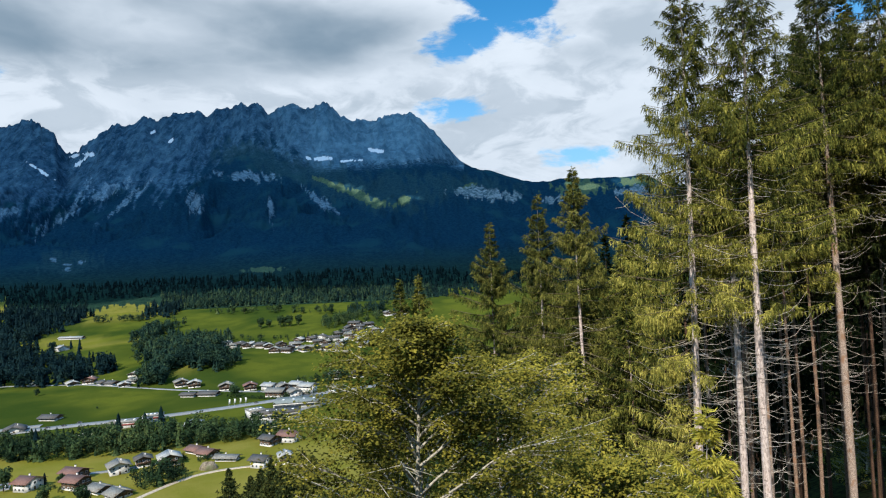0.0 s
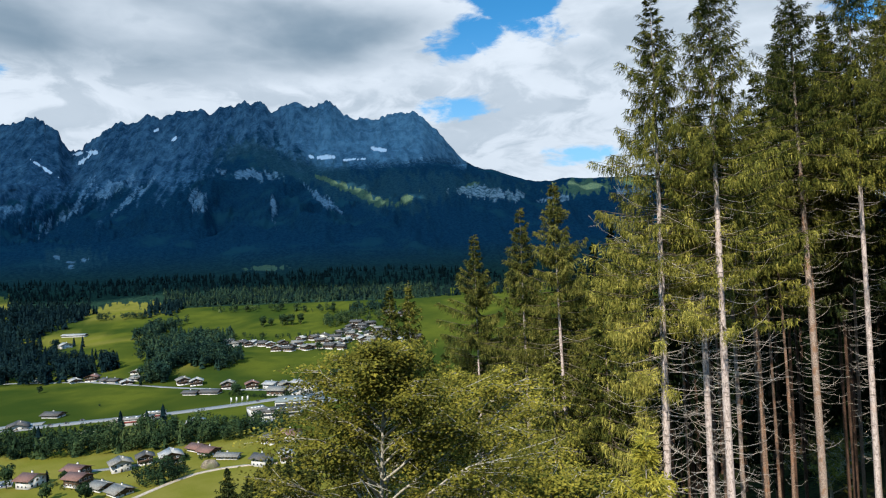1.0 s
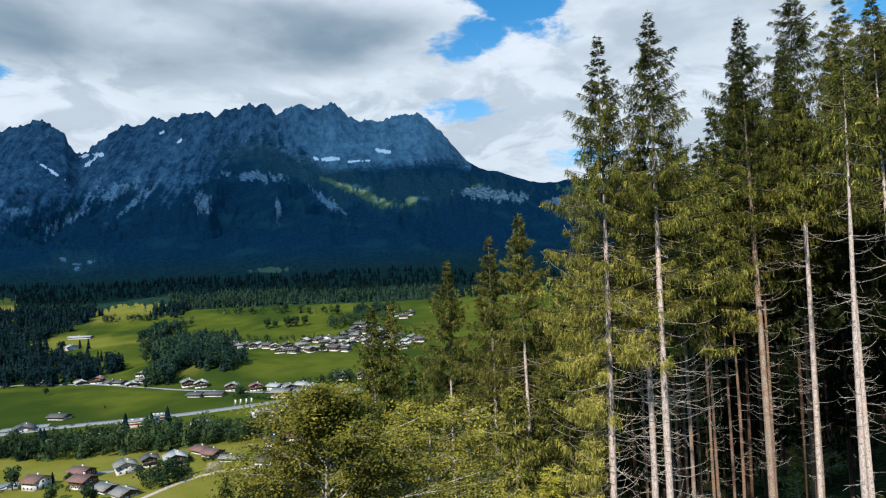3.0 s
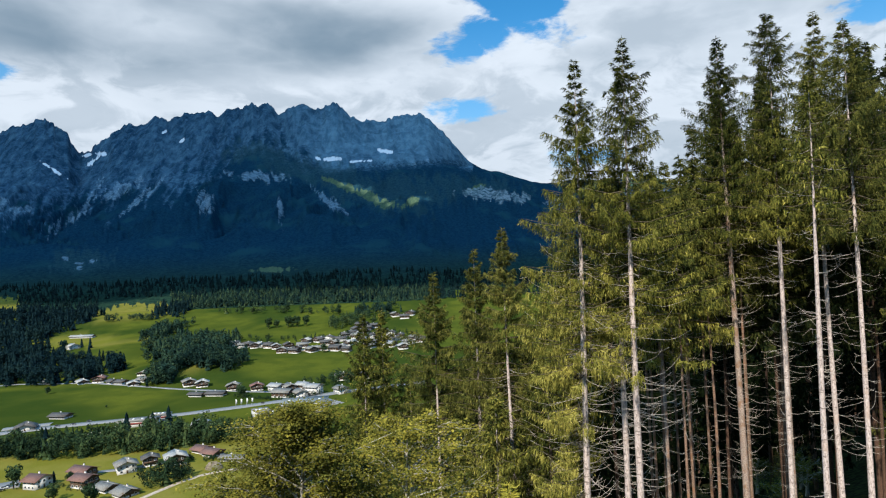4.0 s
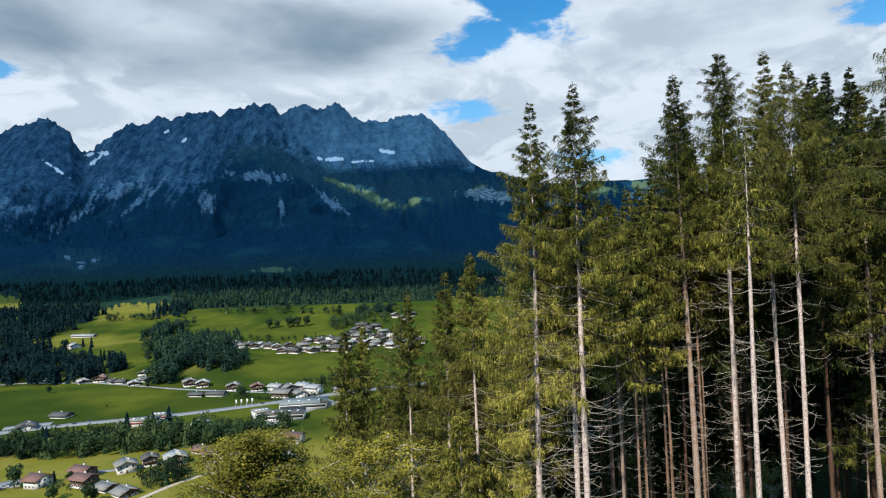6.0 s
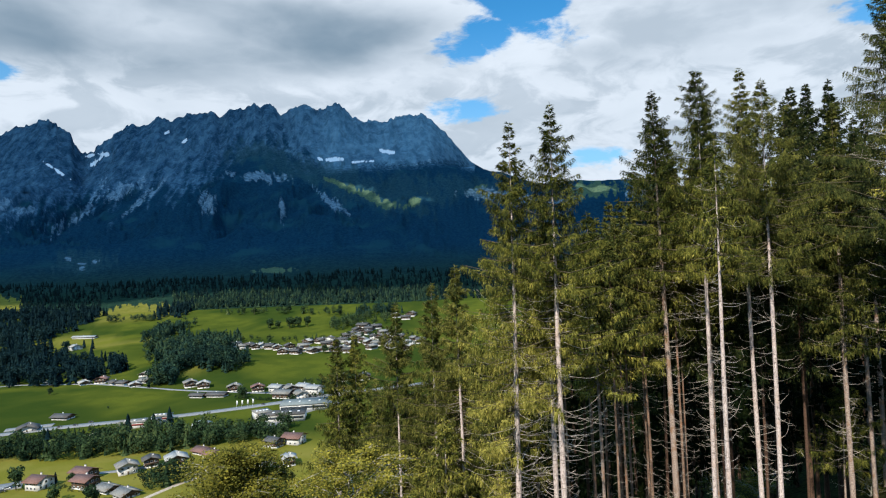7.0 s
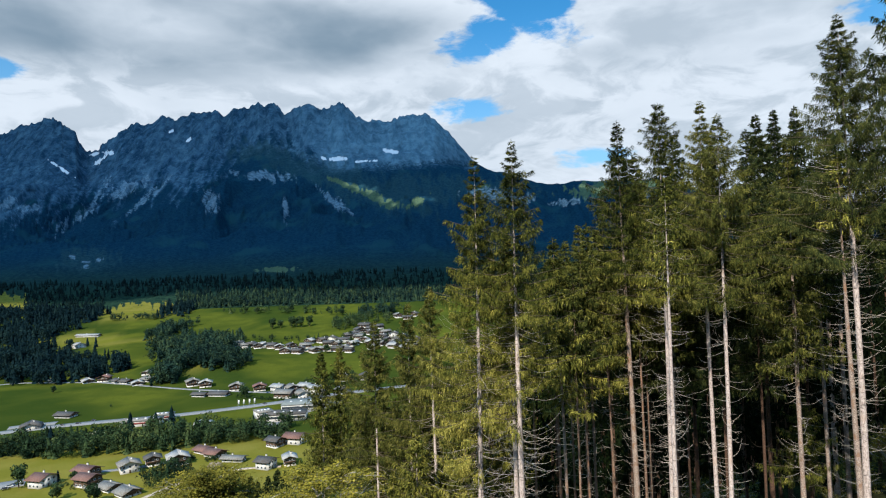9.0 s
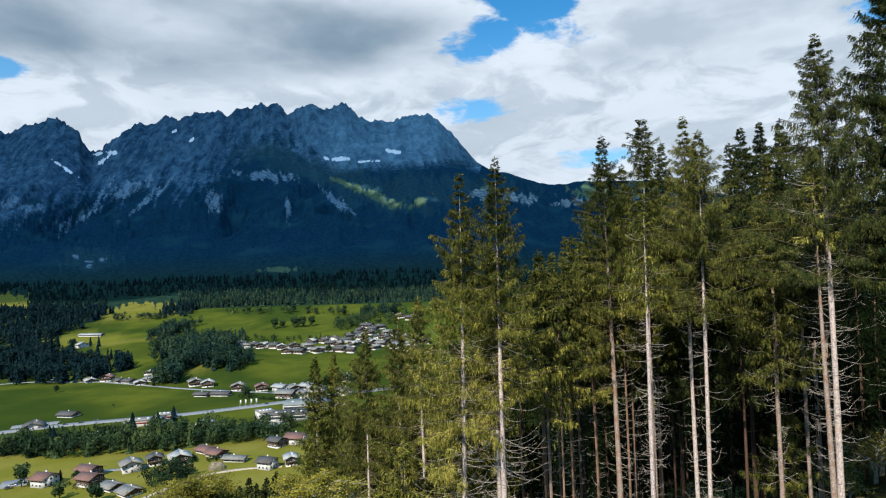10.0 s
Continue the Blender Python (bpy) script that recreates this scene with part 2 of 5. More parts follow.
def fractal(x, y, octaves=5, ridged=False, gain=0.5):
    out, amp, size = 0.0, 1.0, 0.0
    for o in range(octaves):
        v = value_noise(x + 13.7 * o, y + 5.1 * o)
        out = out + amp * ((1 - abs(2 * v - 1)) if ridged else v)
        size += amp
        x, y, amp = x * 2.03, y * 2.03, amp * gain
    return out / size


def smooth(v, low, high):
    t = np.clip((v - low) / (high - low), 0, 1)
    return t * t * (3 - 2 * t)


def grid_mesh(name, px, py, pz, closed=False, skip=None):
    """A sheet of quads from three arrays of rows and columns."""
    rows, cols = px.shape
    mesh = bpy.data.meshes.new(name)
    co = np.stack([px, py, pz], -1).reshape(-1, 3)
    i = np.arange(rows * cols).reshape(rows, cols)
    if closed:
        i = np.concatenate([i, i[:, :1]], 1)
    quads = np.stack([i[:-1, :-1], i[:-1, 1:], i[1:, 1:], i[1:, :-1]], -1).reshape(-1, 4)
    if skip is not None:
        quads = quads[~skip.ravel()[quads[:, 0]]]
    fill_mesh(mesh, co, quads)
    mesh.shade_smooth()
    return mesh


def fill_mesh(mesh, co, faces):
    faces = np.asarray(faces)
    size = faces.shape[1]
    mesh.vertices.add(len(co))
    mesh.vertices.foreach_set("co", np.asarray(co, dtype=np.float32).ravel())
    mesh.loops.add(faces.size)
    mesh.loops.foreach_set("vertex_index", faces.astype(np.int32).ravel())
    mesh.polygons.add(len(faces))
    mesh.polygons.foreach_set("loop_start", np.arange(0, faces.size, size, dtype=np.int32))
    mesh.update(calc_edges=True)
    mesh.validate()


def mask_layer(mesh, name, values):
    mesh.attributes.new(name, "FLOAT", "POINT").data.foreach_set("value", np.ascontiguousarray(values, dtype=np.float32).ravel())


def attribute(k, name):
    node = k.add("ShaderNodeAttribute")
    node.attribute_name = name
    return node.outputs["Fac"]


def meadow_make(k, co):
    blades, patches, fields = k.noise(co, 0.35, 6, 0.65), k.noise(co, 0.028, 4), k.noise(co, 0.0065, 3, 0.5, 0.6)
    colour = k.mix(k.step(fields, 0.38, 0.62), rgb(0.018, 0.031, 0.006), rgb(0.055, 0.064, 0.009))
    colour = k.mix(k.math("MULTIPLY", k.step(patches, 0.4, 0.65), 0.6), colour, rgb(0.027, 0.039, 0.007))
    colour = k.mix(k.math("MULTIPLY", k.step(blades, 0.45, 0.7), 0.35), colour, rgb(0.028, 0.040, 0.005))
    hay = k.mix(k.step(patches, 0.35, 0.65), rgb(0.105, 0.10, 0.015), rgb(0.14, 0.122, 0.026))
    colour = k.mix(k.math("MULTIPLY", attribute(k, "mown"), 0.8), colour, hay)
    # the floor's dark colour includes the shade under the trees
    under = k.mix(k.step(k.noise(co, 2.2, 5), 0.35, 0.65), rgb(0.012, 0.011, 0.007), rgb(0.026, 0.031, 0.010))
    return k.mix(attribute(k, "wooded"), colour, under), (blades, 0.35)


turns = np.concatenate([np.linspace(-60, 60, 210), np.linspace(62, 298, 90)]) * math.pi / 180
reach = np.concatenate([[0.5], np.geomspace(3, 4950, 150)])
ga, gr = np.meshgrid(turns, reach)
gx, gy = gr * np.sin(ga), gr * np.cos(ga)
gz = ground_z(gx, gy) + (fractal(gx / 9, gy / 9, 3) - 0.5) * 0.8 * smooth(gr, 4, 20)
gz = gz - 60 * smooth(gy, 1450, 1800)
ground_mesh = grid_mesh("ground", gx, gy, gz, closed=True)
ragged_edge = 40 * (fractal(gx / 60, gy / 60, 4) - 0.5)
mown = smooth(gy + ragged_edge, 505, 470)
for fx, fy, rx, ry in ((-688.3, 1326.2, 110, 95), (-690.9, 1067.0, 90, 40), (-560.8, 1033.3, 70, 40), (-352.1, 787.1, 40, 22)):
    mown = np.maximum(mown, 0.7 * smooth(((gx - fx) / rx) ** 2 + ((gy - fy) / ry) ** 2 + ragged_edge / 60, 1.3, 0.8))
mask_layer(ground_mesh, "mown", mown)
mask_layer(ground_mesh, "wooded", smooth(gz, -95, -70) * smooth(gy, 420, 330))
ground = tagged(new("ground", ground_mesh), "green alpine meadows on a valley floor below a wooded hillside", "ground", kind="structure")
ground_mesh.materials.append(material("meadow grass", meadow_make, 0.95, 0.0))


# ---- mountains ----
# ridge lines as (x / y, rise / y) seen from the path
WEST_HEAD = [-0.9161, 0.2330, -0.8189, 0.2654, -0.7610, 0.2536, -0.7438, 0.2472, -0.7176, 0.2614, -0.6742, 0.2729, -0.6456, 0.2614, -0.6257, 0.2464, -0.6156, 0.2195, -0.6081, 0.2107, -0.5870, 0.2174]
WALL = [-0.5648, 0.2326, -0.5243, 0.2594, -0.5102, 0.2531, -0.4738, 0.2677, -0.4568, 0.2614, -0.4310, 0.2708, -0.3884, 0.2719, -0.3774, 0.2592, -0.3600, 0.2764, -0.3356, 0.2707,
        -0.3202, 0.2823, -0.3081, 0.2780, -0.2929, 0.2849, -0.2746, 0.2635, -0.2595, 0.2667, -0.2386, 0.2780, -0.2153, 0.2696, -0.2003, 0.2708, -0.1898, 0.2789, -0.1786, 0.2793]
EAST_HEAD = [-0.1606, 0.2552, -0.1431, 0.2470, -0.1079, 0.2409, -0.0911, 0.2440, -0.0778, 0.2519, -0.0647, 0.2541, -0.0289, 0.2452, -0.0137, 0.2288, 0.0006, 0.2124, 0.0175, 0.1932, 0.0342, 0.1721,
             0.0558, 0.1584, 0.1367, 0.1138, 0.2631, 0.0863, 0.6215, 0.0735, 1.2294, 0.0251]
SHOULDER = [-1.1505, 0.0418, -0.4020, 0.0821, -0.3158, 0.1536, -0.2311, 0.1691, -0.1472, 0.1725, -0.1009, 0.1661, -0.0684, 0.1667, -0.0266, 0.1726, 0.0422, 0.1616, 0.1013, 0.1465, 0.1374, 0.1331, 0.1647, 0.1294,
            0.1969, 0.1346, 0.2332, 0.1314, 0.2922, 0.1311, 0.3331, 0.1351, 0.3685, 0.1191, 0.4443, 0.1026, 0.7985, 0.0762, 1.3160, 0.0398]
CREST_Y, SHOULDER_Y = 4300.0, 3300.0
line = np.array(WEST_HEAD + WALL + EAST_HEAD).reshape(-1, 2)
low = np.array(SHOULDER).reshape(-1, 2)
columns = np.concatenate([np.linspace(-1.5, -0.85, 30)[:-1], np.linspace(-0.85, 0.40, 580), np.linspace(0.40, 1.5, 50)[1:]])
depths = np.concatenate([np.linspace(1320, 3000, 60)[:-1], np.linspace(3000, 4340, 140), np.linspace(4360, 4900, 10)])
mu, my = np.meshgrid(columns, depths)
mx = mu * my


def mountain(u, y):
    x = u * y
    crest = np.interp(u, line[:, 0], line[:, 1])
    broad = sum(np.interp(u + d, line[:, 0], line[:, 1]) for d in (-0.05, -0.025, 0.0, 0.025, 0.05)) / 5
    # square towers and notches of the crest
    tower = u * 62 + 0.6 * fractal(u * 30, u * 0 + 1.7, 2)
    teeth = 0.0055 * _table[np.floor(tower).astype(int) % 64, 5] + 0.0035 * _table[np.floor(tower * 2.7).astype(int) % 64, 9]
    teeth = (teeth - 0.0032 + 0.006 * (fractal(u * 190, u * 0 + 6.1, 3) - 0.5)) * smooth(crest, 0.16, 0.22)
    foot = -53.0
    s = np.clip((y - 1300) / (CREST_Y - 1300), 0, 1)
    near_crest = smooth(s, 0.70, 0.97)
    top = 21 + (broad + (crest - broad) * near_crest + teeth * smooth(s, 0.86, 1.0)) * CREST_Y
    rise = np.interp(s, [0, 0.233, 0.5, 0.733, 0.83, 0.9, 0.96, 1.0], [0, 0.105, 0.30, 0.48, 0.57, 0.72, 0.90, 1.0])
    z = foot + (top - foot) * rise
    high = smooth(crest, 0.10, 0.22)
    warp = 0.9 * fractal(x / 420, y / 420, 3)
    gully = fractal(x / 210 + warp, y / 800 + 0.4 * warp, 5, True, 0.55) - 0.6
    z = z + gully * (300 * (1 - smooth(s, 0.62, 0.82)) + 70) * smooth(s, 0.15, 0.6) * (1 - smooth(s, 0.93, 1.0)) * high
    z = z + (fractal(x / 420, y / 420, 4) - 0.5) * 110 * smooth(s, 0.05, 0.3) * (1 - smooth(s, 0.9, 1.0))
    # broken ribs and chimneys of the wall
    crag = fractal(x / 130 + 1.6 * warp, z / 260 + y / 700, 6, True, 0.66) - 0.6
    z = z + crag * 62 * smooth(s, 0.66, 0.84) * (1 - smooth(s, 0.975, 1.0)) * smooth(crest, 0.16, 0.2)
    # the spur that stands before the middle of the wall
    ax, ay = -0.300 * 3650, 3650.0
    away = np.hypot((x - ax) * np.where(x < ax, 0.62, 0.72), (y - ay) * np.where(y > ay, 1.5, 0.86))
    spur = 21 + 0.205 * ay - 0.62 * away + 130 * gully * smooth(away, 60, 400)
    z = np.maximum(z, spur)
    # the wooded shoulder in front of the wall
    brow = np.interp(u, low[:, 0], low[:, 1])
    brow_z = 21 + (brow + (fractal(u * 60, u * 0 + 8.1, 3) - 0.5) * 0.006) * SHOULDER_Y
    near = np.clip((y - 1300) / (SHOULDER_Y - 1300), 0, 1)
    front = foot + (brow_z - foot) * np.interp(near, [0, 0.35, 0.7, 0.9, 1], [0, 0.16, 0.53, 0.86, 1.0])
    front = front + (fractal(x / 230, y / 600, 4, True) - 0.6) * 120 * smooth(near, 0.1, 0.5) * (1 - smooth(near, 0.9, 1))
    behind = brow_z - (y - SHOULDER_Y) * 0.35
    shoulder = np.where(y < SHOULDER_Y, front, behind)
    z = np.maximum(z, shoulder)
    return np.where(y > CREST_Y, top - (y - CREST_Y) * 0.9, z)


mz = mountain(mu, my)
me = (mz - 21) / my


def spots(list_of):
    """Soft masks of places (x / y, rise / y, half width, half height, tilt), ragged at the rim."""
    rag = (fractal(mu * 150, me * 60 + mu * 40, 5, False, 0.72) - 0.5) * 2.9
    out = np.zeros_like(mu)
    for u, e, du, de, tilt in list_of:
        c, s = math.cos(radians(tilt)), math.sin(radians(tilt))
        a, b = (mu - u) * c + (me - e) * s, -(mu - u) * s + (me - e) * c
        out = np.maximum(out, smooth(np.sqrt((a / du) ** 2 + (b / de) ** 2) + rag, 1.5, 0.5))
    return out


edge_line = np.array([-0.96, 0.100, -0.76, 0.104, -0.655, 0.108, -0.595, 0.118, -0.51, 0.132, -0.43, 0.138, -0.38, 0.162, -0.335, 0.196, -0.30, 0.206, -0.262, 0.190, -0.238, 0.174, -0.213, 0.172, -0.10, 0.176, 0.0, 0.176, 0.04, 0.166, 0.07, 0.33]).reshape(-1, 2)
treeline = np.interp(mu, edge_line[:, 0], edge_line[:, 1])
lean = mu + 0.55 * (me - 0.15) * np.where(mu < -0.30, -1.0, 0.6)
streaks = fractal(lean * 70 + 2.5 * fractal(mu * 14, me * 14, 3), me * 22, 5, True, 0.62) - 0.58
clumps = fractal(mu * 55, me * 75, 5, False, 0.65) - 0.5
firm = smooth(mu, -0.25, -0.20)
rock_mask = smooth(me - treeline + (streaks * (0.115 - 0.05 * smooth(mu, -0.44, -0.36)) + clumps * 0.06) * (1 - 0.85 * firm), -0.022, 0.062 - 0.05 * firm)
# haze and light painted paler on the eastern wall, plus random streaks
east_light_mask = np.clip(smooth(mu, -0.36, -0.12) * 0.75 + 1.0 * streaks + 0.6 * clumps, 0, 1)
snow_mask = spots([
    (-0.1906, 0.1853, 0.014, 0.003, 0), (-0.2138, 0.1872, 0.008, 0.002, -30), (-0.1000, 0.1940, 0.011, 0.003, -10), (-0.1423, 0.1798, 0.015, 0.002, 0),
    (-0.6514, 0.1878, 0.018, 0.002, -35), (-0.5844, 0.1985, 0.013, 0.0025, 35), (-0.5938, 0.2092, 0.012, 0.002, 10),
    (-0.5699, 0.2102, 0.008, 0.003, 0), (-0.4648, 0.2419, 0.004, 0.002, 30), (-0.4348, 0.2266, 0.004, 0.002, 30),
])
# the last four pale dots stand in for buildings in a clearing
scree_mask = spots([
    (-0.7030, 0.1237, 0.022, 0.006, 0), (-0.7432, 0.1317, 0.018, 0.008, 25), (-0.6336, 0.1015, 0.034, 0.009, 30), (-0.5902, 0.1356, 0.030, 0.006, 60),
    (-0.5425, 0.1479, 0.034, 0.012, 25), (-0.5095, 0.1327, 0.036, 0.005, 40), (-0.4808, 0.1522, 0.020, 0.003, 50), (-0.2786, 0.1038, 0.005, 0.026, 5),
    (-0.1954, 0.1138, 0.036, 0.006, -42), (-0.3156, 0.1630, 0.042, 0.009, -8), (-0.4011, 0.1241, 0.012, 0.022, 10), (-0.0358, 0.1757, 0.03, 0.005, 10), (-0.632, 0.0400, 0.010, 0.002, 4), (-0.606, 0.0300, 0.012, 0.0018, -4), (-0.588, 0.0330, 0.008, 0.0016, 0), (-0.612, 0.0230, 0.010, 0.0016, 0),
])
cliff_mask = spots([
    (0.0863, 0.1111, 0.036, 0.009, -4), (0.0498, 0.1188, 0.03, 0.009, 0), (0.1818, 0.1002, 0.022, 0.006, 8), (0.3228, 0.1070, 0.035, 0.009, 0), (0.1181, 0.1053, 0.016, 0.007, 0),
])
alp_mask = spots([
    (-0.1741, 0.1400, 0.036, 0.0040, -27), (-0.1374, 0.1238, 0.032, 0.0058, -26), (-0.1046, 0.1069, 0.019, 0.0070, -10), (-0.0610, 0.1099, 0.017, 0.0060, 28),
    (0.0437, 0.1264, 0.016, 0.004, 20), (0.2280, 0.1169, 0.045, 0.012, 0), (0.3280, 0.1224, 0.04, 0.008, 0),
    (-0.2914, 0.0068, 0.030, 0.004, 0), 
])
pasture_mask = spots([(-0.325, 0.203, 0.040, 0.014, 12), (-0.285, 0.193, 0.05, 0.014, -25), (-0.613, 0.034, 0.050, 0.016, 2), (-0.2452, 0.1697, 0.07, 0.018, -10), (-0.1666, 0.1435, 0.10, 0.024, -20), (-0.1117, 0.1164, 0.07, 0.022, -15), (-0.0697, 0.1278, 0.10, 0.024, -5), (0.0365, 0.1313, 0.08, 0.018, -8)])
hay_mask = spots([(-0.5195, -0.0507, 0.070, 0.0095, 3), (-0.755, -0.0325, 0.04, 0.012, 0)])
mountain_mesh = grid_mesh("mountains", mx, my, mz)
for mask_name, values in (("rock", rock_mask), ("snow", snow_mask), ("scree", scree_mask * smooth(streaks + 0.6 * clumps, -0.30, 0.10)), ("cliff", cliff_mask), ("alp", alp_mask), ("hay", hay_mask), ("pasture", pasture_mask), ("east_light", east_light_mask)):
    mask_layer(mountain_mesh, mask_name, values)


def mountain_make(k, co):
    drawn = k.vec("MULTIPLY", co, (1, 1, 0.35))
    strata, grain = k.noise(drawn, 0.022, 9, 0.68, 0.3), k.noise(co, 0.05, 7, 0.72)
    trees = k.noise(co, 0.09, 3, 0.7)
    # haze is painted into forest and rock as blue
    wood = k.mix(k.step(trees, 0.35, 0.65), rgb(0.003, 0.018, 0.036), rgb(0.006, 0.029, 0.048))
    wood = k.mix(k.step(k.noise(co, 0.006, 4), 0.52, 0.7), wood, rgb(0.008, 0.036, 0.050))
    # towards the foot the painted haze gives way to green
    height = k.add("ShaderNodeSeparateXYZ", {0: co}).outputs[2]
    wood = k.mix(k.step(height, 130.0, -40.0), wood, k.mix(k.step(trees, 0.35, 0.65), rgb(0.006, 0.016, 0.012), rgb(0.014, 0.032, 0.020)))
    # dim and lit copies of the rock, mixed by the painted light
    dim_rock = k.mix(k.step(strata, 0.36, 0.64), rgb(0.006, 0.025, 0.049), rgb(0.028, 0.068, 0.108))
    lit_rock = k.mix(k.step(strata, 0.36, 0.64), rgb(0.044, 0.102, 0.148), rgb(0.090, 0.168, 0.224))
    rock = k.mix(attribute(k, "east_light"), dim_rock, lit_rock)
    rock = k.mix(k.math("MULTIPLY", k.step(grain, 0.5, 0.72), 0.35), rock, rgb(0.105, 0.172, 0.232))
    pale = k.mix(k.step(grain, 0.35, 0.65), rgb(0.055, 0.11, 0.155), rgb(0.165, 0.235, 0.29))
    grass = k.mix(k.step(trees, 0.42, 0.62), rgb(0.036, 0.062, 0.042), rgb(0.062, 0.090, 0.050))
    ragged = k.math("MULTIPLY", k.math("SUBTRACT", grain, 0.5), 1.5)

    def where(name, low=0.35, high=0.65):
        value = attribute(k, name)
        return k.step(k.math("ADD", value, k.math("MULTIPLY", ragged, k.step(value, 0.0, 0.25))), low, high)

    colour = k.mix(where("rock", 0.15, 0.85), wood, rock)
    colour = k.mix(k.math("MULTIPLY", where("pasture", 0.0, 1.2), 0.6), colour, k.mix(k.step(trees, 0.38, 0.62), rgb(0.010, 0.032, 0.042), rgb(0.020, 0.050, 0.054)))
    colour = k.mix(where("alp"), colour, grass)
    colour = k.mix(where("hay"), colour, k.mix(k.step(grain, 0.3, 0.7), rgb(0.085, 0.085, 0.014), rgb(0.125, 0.112, 0.024)))
    colour = k.mix(k.math("MULTIPLY", where("scree", 0.32, 0.95), 0.60), colour, pale)
    colour = k.mix(k.math("MULTIPLY", where("cliff", 0.45, 0.9), 0.85), colour, k.mix(k.step(grain, 0.42, 0.58), rgb(0.035, 0.07, 0.085), rgb(0.17, 0.205, 0.225)))
    colour = k.mix(where("snow"), colour, rgb(0.48, 0.50, 0.53))
    return colour, (k.math("ADD", k.math("MULTIPLY", strata, 0.7), k.math("MULTIPLY", grain, 0.3)), 12.0)


mountain_mesh.materials.append(material("limestone and forest with painted haze", mountain_make, 0.95, 0.0))
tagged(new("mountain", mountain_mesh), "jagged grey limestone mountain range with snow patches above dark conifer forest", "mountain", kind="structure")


# ---- cloud sheet added out of view to shade the mountains ----
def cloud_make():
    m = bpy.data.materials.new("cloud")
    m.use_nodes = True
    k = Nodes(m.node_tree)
    # tinted blue to colour the light that reaches the mountains
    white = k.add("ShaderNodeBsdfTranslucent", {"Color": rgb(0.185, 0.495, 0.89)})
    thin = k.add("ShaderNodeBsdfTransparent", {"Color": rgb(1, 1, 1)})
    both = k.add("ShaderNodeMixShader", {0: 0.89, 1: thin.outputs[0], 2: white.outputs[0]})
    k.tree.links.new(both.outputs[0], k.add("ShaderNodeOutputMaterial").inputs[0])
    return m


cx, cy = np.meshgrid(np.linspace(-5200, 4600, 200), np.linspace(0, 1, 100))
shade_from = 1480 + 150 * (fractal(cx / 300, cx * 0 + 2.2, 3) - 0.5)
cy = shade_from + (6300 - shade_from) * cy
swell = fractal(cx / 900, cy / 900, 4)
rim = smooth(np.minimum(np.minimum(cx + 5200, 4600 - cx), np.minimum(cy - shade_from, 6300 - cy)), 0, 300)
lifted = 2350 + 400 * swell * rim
# holes cut in the sheet so that sun falls on the alp of the shoulder
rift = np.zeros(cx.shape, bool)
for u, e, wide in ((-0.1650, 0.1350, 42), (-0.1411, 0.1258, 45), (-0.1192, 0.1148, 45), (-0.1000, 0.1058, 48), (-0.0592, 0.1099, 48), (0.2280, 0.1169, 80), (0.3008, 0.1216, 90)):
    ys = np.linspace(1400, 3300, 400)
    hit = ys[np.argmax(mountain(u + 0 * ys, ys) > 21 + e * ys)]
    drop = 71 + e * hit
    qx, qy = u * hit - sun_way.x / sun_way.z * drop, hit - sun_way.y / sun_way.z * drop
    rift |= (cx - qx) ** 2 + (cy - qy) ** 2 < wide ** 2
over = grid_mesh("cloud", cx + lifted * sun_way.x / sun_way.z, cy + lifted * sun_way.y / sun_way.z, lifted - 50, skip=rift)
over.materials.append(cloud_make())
tagged(new("cloud", over), "blue-tinted cloud sheet out of view, added to shade the mountains", "cloud", kind="structure")


# ---- trees ----
def mesh_of(name, co, faces, mat, smooth_shade=False):
    mesh = bpy.data.meshes.new(name)
    fill_mesh(mesh, co, faces)
    mesh.materials.append(mat)
    if smooth_shade:
        mesh.shade_smooth()
    return mesh


def mesh_part(name, mesh, parent, label="", kind=""):
    ob = new(name, mesh)
    ob.parent = parent
    return tagged(ob, label, kind=kind)


def thing(name, m, label, category, group="", kind=""):
    ob = new(name)
    ob.empty_display_size = 0.5
    ob.matrix_world = m
    return tagged(ob, label, category, group, kind)


def tube(points, radii, sides=6):
    """Vertices and triangles of a tapered tube along points."""
    points, radii = np.asarray(points, float), np.asarray(radii, float)
    along = np.gradient(points, axis=0)
    along /= np.linalg.norm(along, axis=1)[:, None] + 1e-9
    ref = np.where(np.abs(along[:, 2:3]) > 0.8, np.array([[1.0, 0, 0]]), np.array([[0, 0, 1.0]]))
    a = np.cross(along, ref)
    a /= np.linalg.norm(a, axis=1)[:, None]
    b = np.cross(along, a)
    turn = np.linspace(0, 2 * math.pi, sides, endpoint=False)
    ring = a[:, None] * np.cos(turn)[None, :, None] + b[:, None] * np.sin(turn)[None, :, None]
    co = (points[:, None] + ring * radii[:, None, None]).reshape(-1, 3)
    i = np.arange(len(points) * sides).reshape(len(points), sides)
    j = np.roll(i, -1, axis=1)
    q = np.stack([i[:-1], j[:-1], j[1:], i[1:]], -1).reshape(-1, 4)
    return co, np.concatenate([q[:, [0, 1, 2]], q[:, [0, 2, 3]]])


def joined(pieces):
    cos, faces, at = [], [], 0
    for co, f in pieces:
        cos.append(co), faces.append(f + at)
        at += len(co)
    return np.concatenate(cos), np.concatenate(faces)


def unit(v):
    return v / (np.linalg.norm(v, axis=-1, keepdims=True) + 1e-9)


